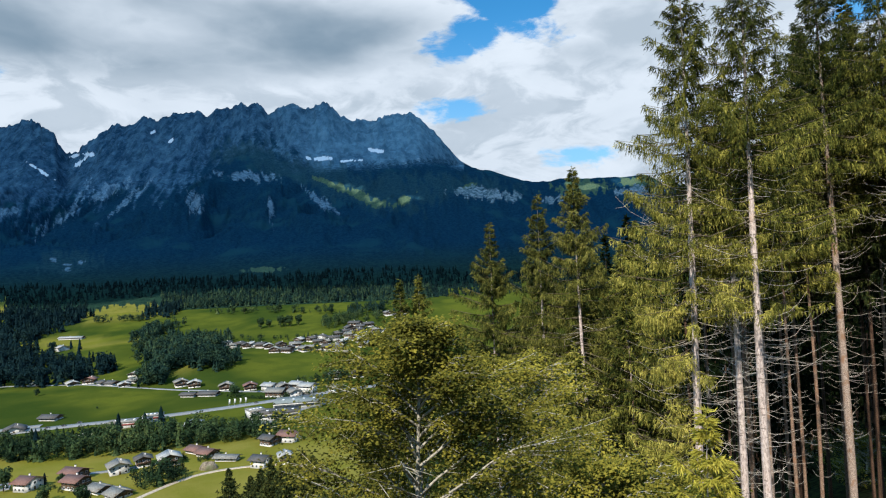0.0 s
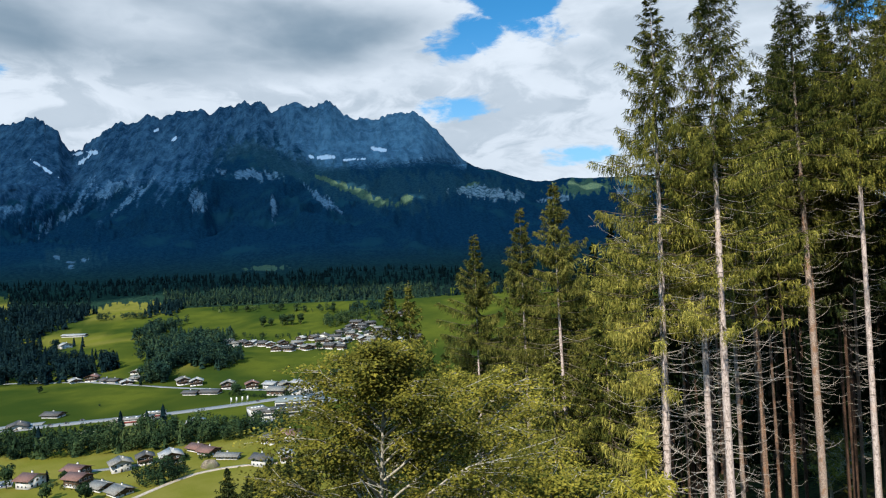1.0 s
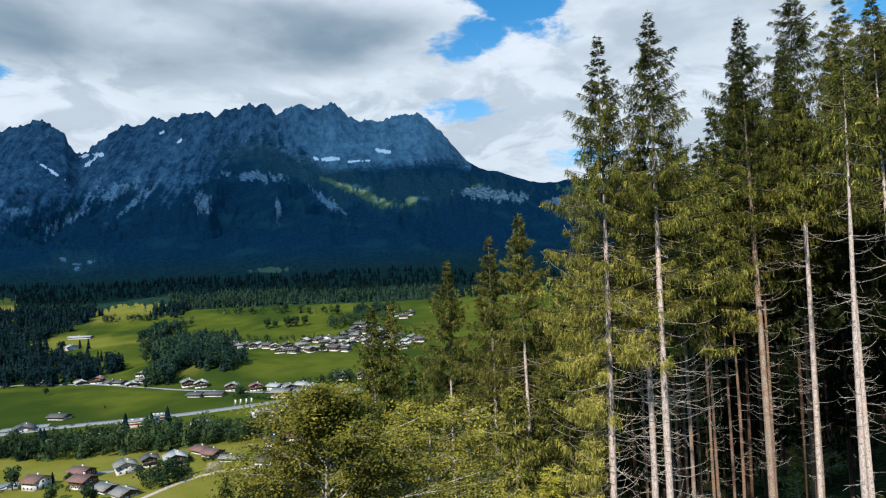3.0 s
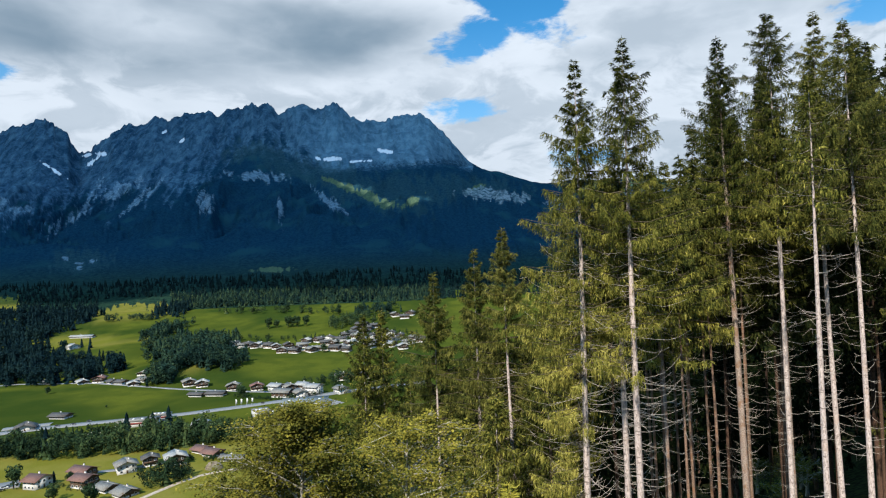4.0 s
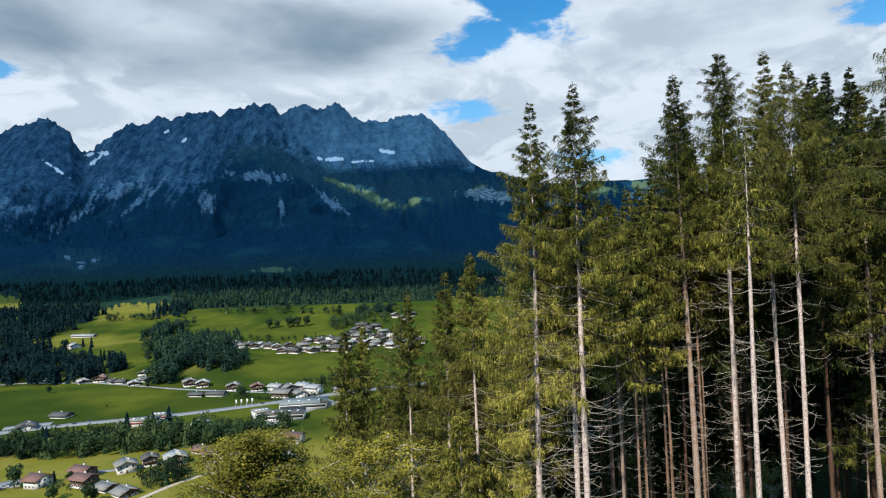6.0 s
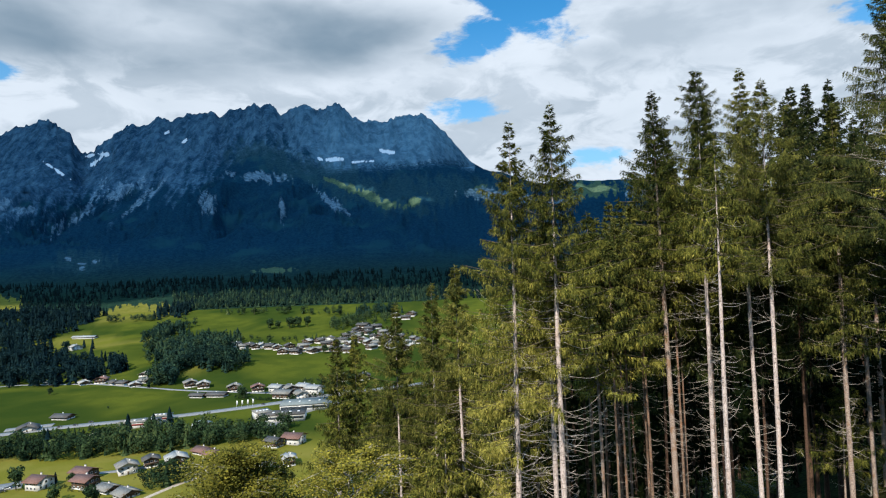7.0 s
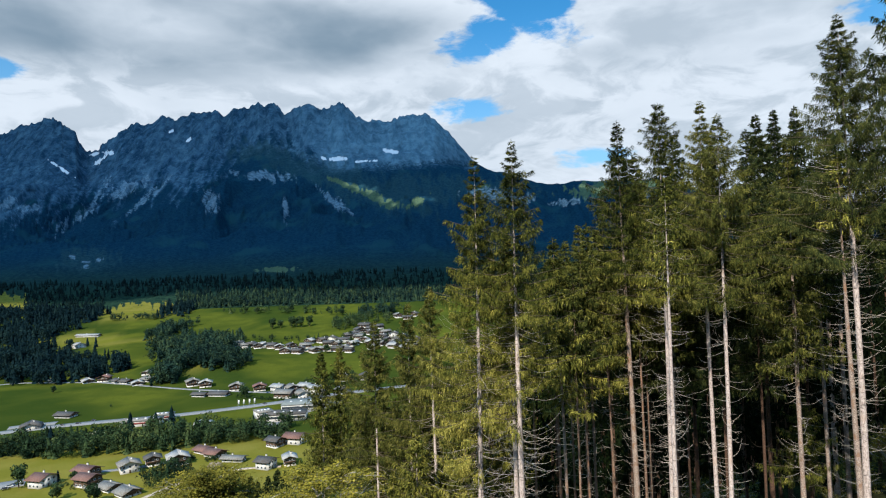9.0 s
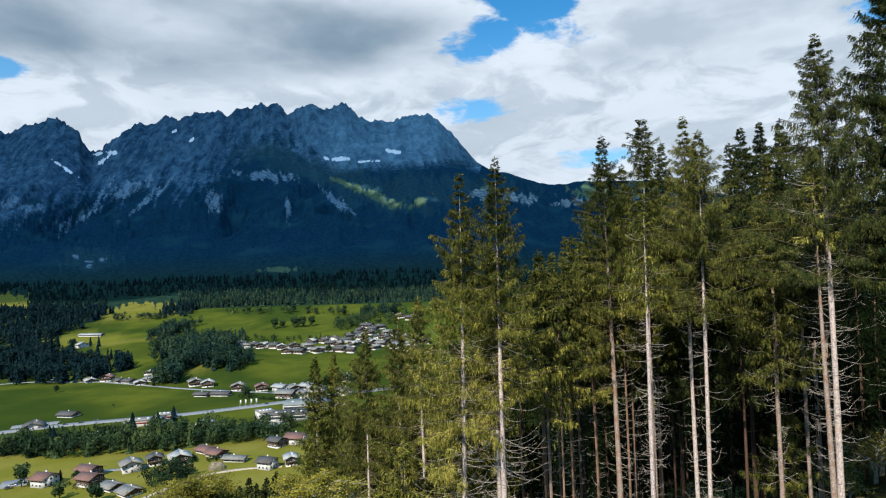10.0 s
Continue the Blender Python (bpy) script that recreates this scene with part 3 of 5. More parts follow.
def shoots(rng, at, way, length, wide):
    """Needle-clad shoots: one slim slip each, broad at its seat and pointed at its end."""
    off = unit(np.cross(way, rng.normal(size=at.shape))) * (wide * (0.7 + 0.6 * rng.rand(len(at))))[:, None]
    return np.stack([at - off, at + off, at + way * length[:, None]], 1).reshape(-1, 3)


UP = np.array([0, 0, 1.0])
CROWN_FORM = ([0, 0.05, 0.10, 0.2, 0.43, 0.66, 0.9, 1], [0.02, 0.055, 0.115, 0.27, 0.58, 0.90, 1.03, 0.85])


def spruce_meshes(seed, h, crown, width, thick, lush=1.0, snags=36, needles=NEEDLES, bark=BARK, shift=(0.0, 0.0), ragged=0.44, twigs=DEADWOOD, coarse=False, skirt=0.0, snag_reach=1.0, fine=False, apart=False, form=CROWN_FORM, clear=0.0):
    """Trunk, limbs, dead branches and needles of one spruce, base at the origin. crown: height at which the live
    branches begin. clear: height below which boughs towards the camera are left out to show the trunk.
    """
    rng = np.random.RandomState(seed)
    hs = np.linspace(-0.6, h, 12 if coarse else 26)
    bend = rng.normal(size=2) * 0.10

    def axis(z):
        s = np.asarray(z) / h
        return np.stack([bend[0] * np.sin(s * 3.1 + seed) + shift[0] * s, bend[1] * np.sin(s * 4.2 + seed) + shift[1] * s, np.asarray(z) + 0 * s], -1)

    girth = thick * np.interp(hs / h, [0, 0.6, 0.85, 1], [1.02, 0.60, 0.20, 0.012]) * (1 + 0.25 * np.exp(-np.maximum(hs, 0) / 0.8))
    stem = tube(axis(hs), girth * 0.92 * (1 + 0.05 * rng.normal(size=len(hs))), 7 if coarse else 10)
    limbs, seats, ways, longs = [], [], [], []
    per_metre, slips = (30, 5) if fine else (19, 4)
    slip_long, slip_wide = (0.150, 0.0138) if fine else (0.20, 0.026)
    if coarse:
        per_metre, slips, slip_long, slip_wide = 9, 3, 0.34, 0.09

    def bough(z, turn, size, s):
        """A live branch at height z; s is 0 at the tip of the tree, 1 at the foot of its crown."""
        out = np.array([math.cos(turn), math.sin(turn), 0])
        perp = np.array([math.sin(turn), -math.cos(turn), 0])
        slope = np.interp(s, [0, 0.12, 0.3, 0.6, 1], [0.95, 0.50, 0.16, -0.24, -0.42]) + rng.normal() * 0.14
        curl = np.interp(s, [0, 0.3, 1], [0.05, 0.22, 0.38]) + rng.normal() * 0.06
        t = np.linspace(0, 1, 6)[:, None]
        path = axis(z) + (out * t + perp * rng.normal() * 0.14 * t ** 2 + UP * (slope * t + curl * t ** 2.4)) * size
        if size > 0.4:
            limbs.append(tube(path[[0, 2, 5]], np.linspace(0.030, 0.006, 3) * (0.45 + 0.55 * min(size, 2) / 2), 3))
        count = int((size * per_metre + min(3, 14 * size)) * lush * np.interp(s, [0, 0.25, 0.6, 1], [1.1, 1.08, 0.95, 0.76])) + 2
        f = rng.uniform(np.interp(s, [0, 0.25, 0.5, 1], [0.05, 0.07, 0.11, 0.22]), 1.0, count) ** 0.85
        at = np.stack([np.interp(f, t[:, 0], path[:, i]) for i in range(3)], -1)
        hang = np.interp(s, [0, 0.15, 0.5, 1], [0.0, 0.30, 0.85, 1.0])
        # each twig leaves the bough sideways, then hangs
        side = perp * (rng.choice([-1, 1], count) * rng.uniform(0.25, 1.0, count))[:, None] + out * rng.uniform(0.15, 0.9, (count, 1))
        first = unit(side - UP * (0.05 + 0.45 * hang * rng.rand(count))[:, None] + UP * (0.35 * (1 - hang)))
        second = unit(side * (1 - 0.82 * hang) - UP * (hang * rng.uniform(0.6, 1.6, count))[:, None] + rng.normal(size=(count, 3)) * 0.10)
        inner = np.interp(f, [0, 0.3, 0.8, 1], [0.7, 1.0, 0.75, 0.45])
        long = inner * (0.10 + 0.05 * min(size, 1.5) + hang * (0.10 + 0.34 * rng.rand(count) ** 2.2) * min(1.0, 0.35 + 0.5 * size))
        lateral = np.minimum(long * 0.6, 0.05 + 0.16 * min(size, 1.2) * rng.rand(count))
        for i in range(slips):
            g = (i + rng.rand(count)) / slips * (lateral + long)
            one = np.minimum(g, lateral)[:, None] * first
            two = np.maximum(g - lateral, 0)[:, None] * second
            along = np.where((g > lateral)[:, None], second, first)
            seats.append(at + one + two)
            ways.append(unit(along + rng.normal(size=(count, 3)) * 0.27))
            longs.append(slip_long * (0.65 + 0.7 * rng.rand(count)) * (0.7 + 0.3 * min(1, s / 0.2)))

    z = crown
    while z < h - 0.30:
        s = (h - z) / (h - crown)
        reach_here = width * np.interp(s, *form) * rng.uniform(0.82, 1.15)
        start = rng.rand() * 6.28
        whorl = rng.randint(5, 8)
        for b in range(whorl):
            size = reach_here * (1 - ragged + 2 * ragged * rng.rand()) * (1.3 if rng.rand() < 0.14 else 1)
            turn = start + (b + rng.uniform(-0.3, 0.3)) * 6.28 / whorl
            if z > clear or math.sin(turn) > -0.62:
                bough(z + rng.uniform(-0.07, 0.07), turn, size, s)
        for b in range(rng.randint(1, 3)):
            bough(z + rng.uniform(0.1, 0.35), rng.rand() * 6.28, reach_here * rng.uniform(0.3, 0.75), s)
        z += rng.uniform(0.32, 0.58) * (0.78 + 0.27 * s)
    # the leader
    for b in range(7):
        below = 0.12 + 0.10 * b
        bough(h - below, b * 2.4 + rng.rand(), 0.03 + 0.22 * below * rng.uniform(0.6, 1.3), 0.02)
    spike = h - 0.75 * rng.rand(26)
    seats.append(axis(spike))
    ways.append(unit(UP * 0.9 + rng.normal(size=(26, 3)) * 0.40))
    longs.append(slip_long * rng.uniform(0.5, 0.9, 26))
    # lower boughs that stay green on the side open to the light
    z = crown - skirt
    while z < crown:
        for b in range(rng.randint(1, 4)):
            bough(z + rng.uniform(-0.3, 0.3), radians(188) + rng.normal() * 0.62, width * rng.uniform(0.3, 1.15), 1.0)
        z += rng.uniform(0.2, 0.5)
    dead = []
    for _ in range(snags):
        zz = rng.uniform(0.22 * h, crown + 3.5)
        turn = rng.rand() * 2 * math.pi
        out = np.array([math.cos(turn), math.sin(turn), 0])
        size = rng.uniform(0.3, 1.0) ** 1.3 * snag_reach * min(2.1, 0.9 + width * 0.5) * (1.0 if zz > 0.4 * h else 0.7)
        t = np.linspace(0, 1, 6)[:, None]
        kink = rng.normal(size=(6, 3)) * 0.018 * t
        path = axis(zz) + (out * t + np.cross(out, UP) * rng.normal() * 0.2 * t ** 2 + UP * (rng.uniform(-0.55, 0.12) * t + rng.uniform(0.10, 0.65) * t ** 2.6) + kink) * size
        branch = [tube(path, np.linspace(0.0098, 0.0034, 6), 3)]
        for _ in range(rng.randint(0, 3)):
            f = rng.uniform(0.35, 0.95)
            at = np.array([np.interp(f, t[:, 0], path[:, i]) for i in range(3)])
            way = unit(out * 0.6 + rng.normal(size=3) * 0.5)
            branch.append(tube(at + way * np.array([[0], [0.5], [1.0]]) * rng.uniform(0.15, 0.45), [0.005, 0.004, 0.003], 3))
        dead.append(joined(branch))
    made = {"trunk": mesh_of("trunk", *stem, bark, True)}
    if not coarse:
        made["limb"] = mesh_of("limb", *joined(limbs), LIVE_WOOD)
    needle_co = shoots(rng, np.concatenate(seats), np.concatenate(ways), np.concatenate(longs), slip_wide)
    made["crown"] = mesh_of("crown", needle_co, np.arange(len(needle_co)).reshape(-1, 3), needles)
    if apart:
        made["dead_branch"] = [mesh_of("dead_branch", *piece, twigs) for piece in dead[:160]]
        dead = dead[160:]
    if dead:
        made["deadwood"] = mesh_of("deadwood", *joined(dead), twigs)
    return made


SPRUCE_LABEL = "tall spruce with a bare pale trunk and drooping olive-green crown"


def plant(meshes, x, y, base=None, turn=0.0, size=1.0, label=SPRUCE_LABEL, name="spruce_tree", group="spruces at the forest edge"):
    z = float(ground_z(np.array(x), np.array(y))) if base is None else base
    root = thing(name, pose(x, y, z, 0, 0, turn) @ Matrix.Diagonal((size, size, size, 1)), label, "tree", group)
    for part_name, mesh in meshes.items():
        if isinstance(mesh, list):
            for one in mesh:
                mesh_part(part_name, one, root)
        else:
            mesh_part(part_name, mesh, root, kind="" if part_name == "trunk" else "stuff")
    return root


def edge_spruce(seed, x, y, top, crown, width, thick=0.17, **more):
    """A spruce whose tip is at height top and whose live branches begin at height crown, both above the world's zero."""
    z = float(ground_z(np.array(x), np.array(y)))
    label = more.pop("label", SPRUCE_LABEL)
    clear = more.pop("clear", z) - z
    return plant(spruce_meshes(seed, top - z, crown - z, width, thick, clear=clear, **more), x, y, label=label)


BARE_LABEL = "dead bare spruce trunk with short broken branches"
NARROW = ([0, 0.05, 0.12, 0.3, 0.5, 0.6, 1], [0.03, 0.12, 0.30, 0.58, 0.58, 0.75, 1.0])
DARK_LABEL = "tall dark green spruce in the shade of the forest edge"
edge_spruce(11, 8.93, 22.3, 25.95, 14.0, 2.25, 0.19, skirt=7.0, snags=210, snag_reach=1.4, fine=True, apart=True, lush=1.45, clear=18.6)
edge_spruce(12, 10.6, 22.8, 21.5, 16.0, 1.5, 0.18, snags=140, skirt=1.5, fine=True, lush=1.2, clear=19.6)
edge_spruce(13, 10.86, 21.4, 26.55, 15.2, 2.1, 0.19, snags=150, skirt=2.0, fine=True, snag_reach=1.25, apart=True, lush=1.35, clear=18.0)
edge_spruce(14, 17.85, 28.1, 28.8, 17.2, 2.3, 0.21, bark=RUST_BARK, skirt=3.5, snags=120, fine=True, lush=1.3, clear=18.8)
edge_spruce(15, 19.3, 26.3, 29.5, 18.6, 1.9, 0.155, snags=85, fine=True, form=NARROW, snag_reach=0.9, apart=True, shift=(0.5, 0.8), lush=1.25)
edge_spruce(16, 17.7, 20.5, 24.4, 19.5, 1.1, 0.155, snags=85, lush=0.35, snag_reach=0.9, label=BARE_LABEL, apart=True)
edge_spruce(18, 22.0, 26.9, 29.6, 19.0, 1.9, 0.155, snags=85, needles=NEEDLES_MID, fine=True, snag_reach=0.9, shift=(0.3, 0.6), lush=1.3)
edge_spruce(19, 21.45, 23.9, 28.3, 18.6, 2.4, 0.155, snags=85, needles=NEEDLES_MID, fine=True, snag_reach=0.9, apart=True, shift=(0.8, 1.2), lush=1.35)
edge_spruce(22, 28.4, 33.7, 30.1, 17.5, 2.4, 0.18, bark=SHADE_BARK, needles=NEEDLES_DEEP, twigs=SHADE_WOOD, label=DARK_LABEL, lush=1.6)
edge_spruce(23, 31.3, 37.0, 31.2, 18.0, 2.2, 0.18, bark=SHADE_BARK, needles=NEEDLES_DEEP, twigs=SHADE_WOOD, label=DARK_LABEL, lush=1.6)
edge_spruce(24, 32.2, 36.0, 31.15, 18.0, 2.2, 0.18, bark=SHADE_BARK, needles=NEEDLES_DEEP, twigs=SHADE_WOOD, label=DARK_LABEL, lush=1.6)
edge_spruce(25, 26.65, 26.7, 27.0, 14.5, 1.8, 0.16, snags=110, bark=RUST_BARK, needles=NEEDLES_MID, lush=1.1)
edge_spruce(27, 26.75, 22.1, 25.5, 22.0, 1.2, 0.17, snags=110, lush=0.4, bark=RUST_BARK, snag_reach=1.25, label=BARE_LABEL)
# on the next two trees the deep needle tone stands in for shade
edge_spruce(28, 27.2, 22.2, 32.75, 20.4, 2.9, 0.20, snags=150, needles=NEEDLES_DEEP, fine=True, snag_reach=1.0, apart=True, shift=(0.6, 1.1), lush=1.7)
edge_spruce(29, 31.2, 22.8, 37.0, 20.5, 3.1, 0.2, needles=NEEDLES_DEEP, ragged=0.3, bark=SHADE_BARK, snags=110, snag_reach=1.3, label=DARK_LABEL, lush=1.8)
edge_spruce(30, 6.45, 29.2, 19.5, 8.5, 2.2, 0.16, skirt=2.5, snags=110, fine=True, needles=NEEDLES_MID, lush=1.8, clear=13.2)
edge_spruce(31, 4.87, 31.0, 18.5, 6.0, 2.2, 0.16, skirt=2.0, snags=110, fine=True, needles=NEEDLES_MID, lush=1.8, clear=13.0)
edge_spruce(32, 2.47, 32.6, 17.3, 4.0, 2.5, 0.13, skirt=2.0, snags=90, fine=True, needles=NEEDLES_MID, lush=1.7, clear=11.0)
edge_spruce(33, -3.05, 41.0, 14.3, 0.0, 2.6, 0.16, lush=1.0, needles=NEEDLES_LOW)
edge_spruce(34, -1.8, 42.5, 14.6, 1.0, 2.4, 0.16, lush=1.0, needles=NEEDLES_LOW)
edge_spruce(35, 13.6, 27.0, 22.0, 13.0, 2.2, 0.13, bark=RUST_BARK, lush=1.1)
edge_spruce(36, 5.4, 26.5, 11.5, 4.0, 2.0, 0.15, needles=NEEDLES_LOW)
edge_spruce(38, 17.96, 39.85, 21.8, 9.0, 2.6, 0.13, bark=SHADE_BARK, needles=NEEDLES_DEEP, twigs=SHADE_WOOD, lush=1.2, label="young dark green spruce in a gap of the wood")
for seed, x, y, top in ((40, 0.6, 36.0, 10.5), (41, 3.4, 35.5, 11.5), (42, 7.6, 33.0, 14.5), (43, 9.8, 34.0, 16.0), (44, 6.5, 39.0, 13.0), (45, 11.5, 37.0, 17.0), (46, -0.5, 45.0, 9.5), (49, 3.0, 34.0, 11.5), (47, 3.8, 29.0, 8.5), (48, 8.2, 28.0, 14.0), (65, 4.9, 40.0, 12.5), (66, 6.3, 43.0, 13.4), (67, 8.6, 39.5, 15.0), (68, 10.2, 41.0, 15.5)):
    edge_spruce(seed, x, y, top, top - 11, 2.0, 0.13, snags=90, lush=0.95, bark=RUST_BARK, needles=NEEDLES_LOW, label="smaller spruce filling the forest edge")
for seed, x, y, top in ((70, 13.6, 28.6, 21.0), (71, 14.4, 26.2, 20.5), (72, 16.0, 29.6, 23.0), (73, 17.3, 30.8, 25.0), (75, 15.2, 27.6, 21.5), (76, 13.9, 30.4, 21.0), (77, 14.9, 30.9, 22.0), (78, 15.9, 31.6, 23.0), (79, 16.4, 28.3, 22.5), (86, 18.9, 29.6, 25.0), (87, 19.7, 31.2, 25.5), (88, 12.4, 29.6, 19.5), (89, 20.9, 29.4, 25.5)):
    edge_spruce(seed, x, y, top, 15.5, 1.2, 0.10, lush=0.9, snags=60, bark=POLE_BARK, needles=NEEDLES_MID, snag_reach=0.6, label="thin reddish spruce pole at the forest edge")
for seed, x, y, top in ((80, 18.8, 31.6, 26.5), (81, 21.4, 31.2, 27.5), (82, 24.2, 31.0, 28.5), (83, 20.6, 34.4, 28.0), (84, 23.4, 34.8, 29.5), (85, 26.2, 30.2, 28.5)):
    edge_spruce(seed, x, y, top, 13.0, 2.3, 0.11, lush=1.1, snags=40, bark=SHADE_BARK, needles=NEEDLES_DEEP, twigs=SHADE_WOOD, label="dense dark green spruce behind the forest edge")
edge_spruce(37, 30.2, 30.4, 26.5, 17.0, 2.0, 0.15, bark=RUST_BARK, needles=NEEDLES_DEEP, lush=1.25, snags=70)
edge_spruce(90, 19.65, 26.75, 24.0, 19.0, 1.3, 0.15, bark=RUST_BARK, lush=0.7, snags=60, snag_reach=0.8, label="thin reddish spruce beside a taller one")
edge_spruce(91, 35.1, 38.0, 29.0, 17.0, 2.2, 0.20, bark=RUST_BARK, needles=NEEDLES_DEEP, lush=1.2, snags=60, label="rusty-barked spruce at the back of the forest edge")
edge_spruce(92, 35.9, 37.9, 29.5, 17.5, 2.2, 0.19, bark=RUST_BARK, needles=NEEDLES_DEEP, lush=1.2, snags=60, label="rusty-barked spruce at the back of the forest edge")
edge_spruce(93, 29.2, 31.5, 12.0, 6.6, 1.7, 0.07, bark=RUST_BARK, needles=NEEDLES_LOW, snags=8, fine=True, label="small green spruce growing under the tall trees")

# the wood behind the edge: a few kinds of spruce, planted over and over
# needles, bark and twigs here are the copies with painted shade
inner = [spruce_meshes(60 + i, 25.0, (12.5, 4.0, 14.5, 6.0)[i], 2.3, 0.17, lush=0.10, snags=10, needles=NEEDLES_SHADE, bark=SHADE_BARK, twigs=SHADE_WOOD, coarse=True) for i in range(4)]
rng = np.random.RandomState(5)
front = [(8.8, 22.3), (10.8, 22.5), (17.8, 28.2), (20, 27.7), (17.8, 20.9), (17.8, 23.4), (22.4, 27.7), (21.5, 24), (28.5, 33.7), (27, 27.1), (27.5, 21.6), (27.9, 24.2), (31.6, 22.6), (6.3, 29.2), (4.7, 33.4), (2, 38), (13.5, 29), (5.4, 26.5)]
stand = list(front)
planted = 0
for _ in range(4000):
    y = rng.uniform(23, 80)
    x = rng.uniform(7, 70)
    if x < 12 - (y - 30) * 0.12 or y < 33 - max(0, x - 36) * 0.6:
        continue
    if min((x - a) ** 2 + (y - b) ** 2 for a, b in stand) < 2.1 ** 2:
        continue
    stand.append((x, y))
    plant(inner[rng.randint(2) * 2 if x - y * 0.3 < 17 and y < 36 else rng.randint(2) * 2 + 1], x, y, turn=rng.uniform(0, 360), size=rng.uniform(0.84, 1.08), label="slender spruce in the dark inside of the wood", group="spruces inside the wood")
    planted += 1
    if planted >= 105:
        break


def beech_meshes(seed, h, spread, first, leaves=9000, limbs=20, leaf=0.095, bare=0.0):
    """Trunk, limbs and leaves of a broadleaf tree, base at the origin; its limbs begin at the height first."""
    rng = np.random.RandomState(seed)
    zs = np.linspace(-0.5, h * 0.86, 10)
    stem_path = np.stack([0.12 * np.sin(zs * 0.7 + seed), 0.12 * np.cos(zs * 0.5), zs], -1)
    wood = [tube(stem_path, np.linspace(0.15, 0.02, 10), 8)]
    seats = []
    for i in range(limbs):
        f = i / limbs
        z0 = first + (h * 0.86 - first) * f
        turn = i * 2.4 + rng.normal() * 0.3
        out = np.array([math.cos(turn), math.sin(turn), 0])
        # low limbs towards the camera are kept short and sparse
        open_limb = f < bare and out[1] < -0.75
        size = spread * np.interp(f, [0, 0.3, 0.72, 1], [1.0, 1.04, 0.66, 0.15]) * rng.uniform(0.75, 1.1) * (0.7 if open_limb else 1.0)
        t = np.linspace(0, 1, 6)[:, None]
        start = np.array([np.interp(z0, zs, stem_path[:, 0]), np.interp(z0, zs, stem_path[:, 1]), z0])
        path = start + (out * t + np.cross(out, [0, 0, 1.0]) * rng.normal() * 0.3 * t ** 2 + np.array([0, 0, 1.0]) * (0.85 * t - 0.22 * t ** 2) + np.sin(t * 7 + 1.7 * i + np.array([0, 2.1, 4.2])) * 0.035 * t) * size
        wood.append(tube(path, np.linspace(0.042, 0.008, 6) * (1.05 - 0.5 * f), 5))
        for j in range(7 if open_limb else 17):
            g = rng.uniform(0.2, 1.0)
            at = np.array([np.interp(g, t[:, 0], path[:, c]) for c in range(3)])
            way = unit(out * rng.uniform(0.2, 1) + np.cross(out, [0, 0, 1.0]) * rng.normal() * (0.5 if f < bare else 0.9) + np.array([0, 0, rng.uniform(-0.15, 0.3)]))
            long = size * rng.uniform(0.25, 0.5)
            twig = at + way * np.array([[0], [0.5], [1.0]]) * long
            wood.append(tube(twig, [0.010, 0.007, 0.003], 3))
            for _ in range(7):
                v = rng.uniform(0.25, 1.08)
                seats.append(at + way * long * v + rng.normal(size=3) * np.array([0.17, 0.17, 0.06]))
    seats = np.array(seats)
    if bare:
        # leaves towards the camera are thinned low down to show trunk and forks
        thin = (seats[:, 1] < 0.35) & (np.abs(seats[:, 0]) < 0.30 + 0.22 * np.maximum(0, -seats[:, 1])) & (seats[:, 2] < first + (h - first) * bare * 0.98)
        seats = seats[~thin | (rng.rand(len(seats)) < 0.05)]
    pick = rng.randint(0, len(seats), leaves)
    at = seats[pick] + rng.normal(size=(leaves, 3)) * np.array([0.13, 0.13, 0.05])
    tip = unit(rng.normal(size=(leaves, 3)) * np.array([1, 1, 0.4]) + np.array([0, 0, -0.2]))
    flat = unit(np.cross(tip, rng.normal(size=(leaves, 3)) * 0.3 + np.array([-0.25, -0.45, 0.9])))
    size = leaf * (0.6 + 0.7 * rng.rand(leaves))[:, None]
    co = np.stack([at, at + tip * size * 0.5 + flat * size * 0.33, at + tip * size, at + tip * size * 0.5 - flat * size * 0.33], 1).reshape(-1, 3)
    return {"trunk": mesh_of("trunk", *joined(wood), BEECH_BARK, True), "crown": mesh_of("crown", co, np.arange(len(co)).reshape(-1, 4), LEAVES)}


def broadleaf(seed, x, y, top, spread, first, leaves, limbs=20, leaf=0.095, bare=0.0, label="young beech with yellow-green leaves and pale forked limbs"):
    z = float(ground_z(np.array(x), np.array(y)))
    return plant(beech_meshes(seed, top - z, spread, first - z, leaves, limbs, leaf, bare), x, y, label=label, name="beech_tree", group="broadleaf trees on the slope")


broadleaf(3, -0.68, 13.4, 16.2, 2.65, 7.4, 62000, 50, 0.080, 0.58)
broadleaf(4, 1.7, 18.5, 14.4, 3.0, 6.5, 18000, 26, 0.098)
broadleaf(5, 3.2, 13.6, 12.2, 2.3, 6.5, 20000, 24, 0.09)
broadleaf(6, -2.8, 15.4, 11.3, 2.4, 5.0, 18000, 24, 0.09)
broadleaf(8, 4.4, 14.4, 11.4, 2.0, 6.5, 16000, 22, 0.088)
broadleaf(7, 5.6, 15.0, 10.6, 1.6, 6.5, 10000)
edge_spruce(50, 4.9, 11.8, 12.1, 5.0, 1.5, 0.08, lush=1.7, fine=True, needles=NEEDLES_YOUNG, snags=10, label="young bright yellow-green spruce among the bushes")

# low bushes on the sunny patches of the forest floor
bush = beech_meshes(21, 2.4, 1.5, 0.3, 1500, 9, 0.12)
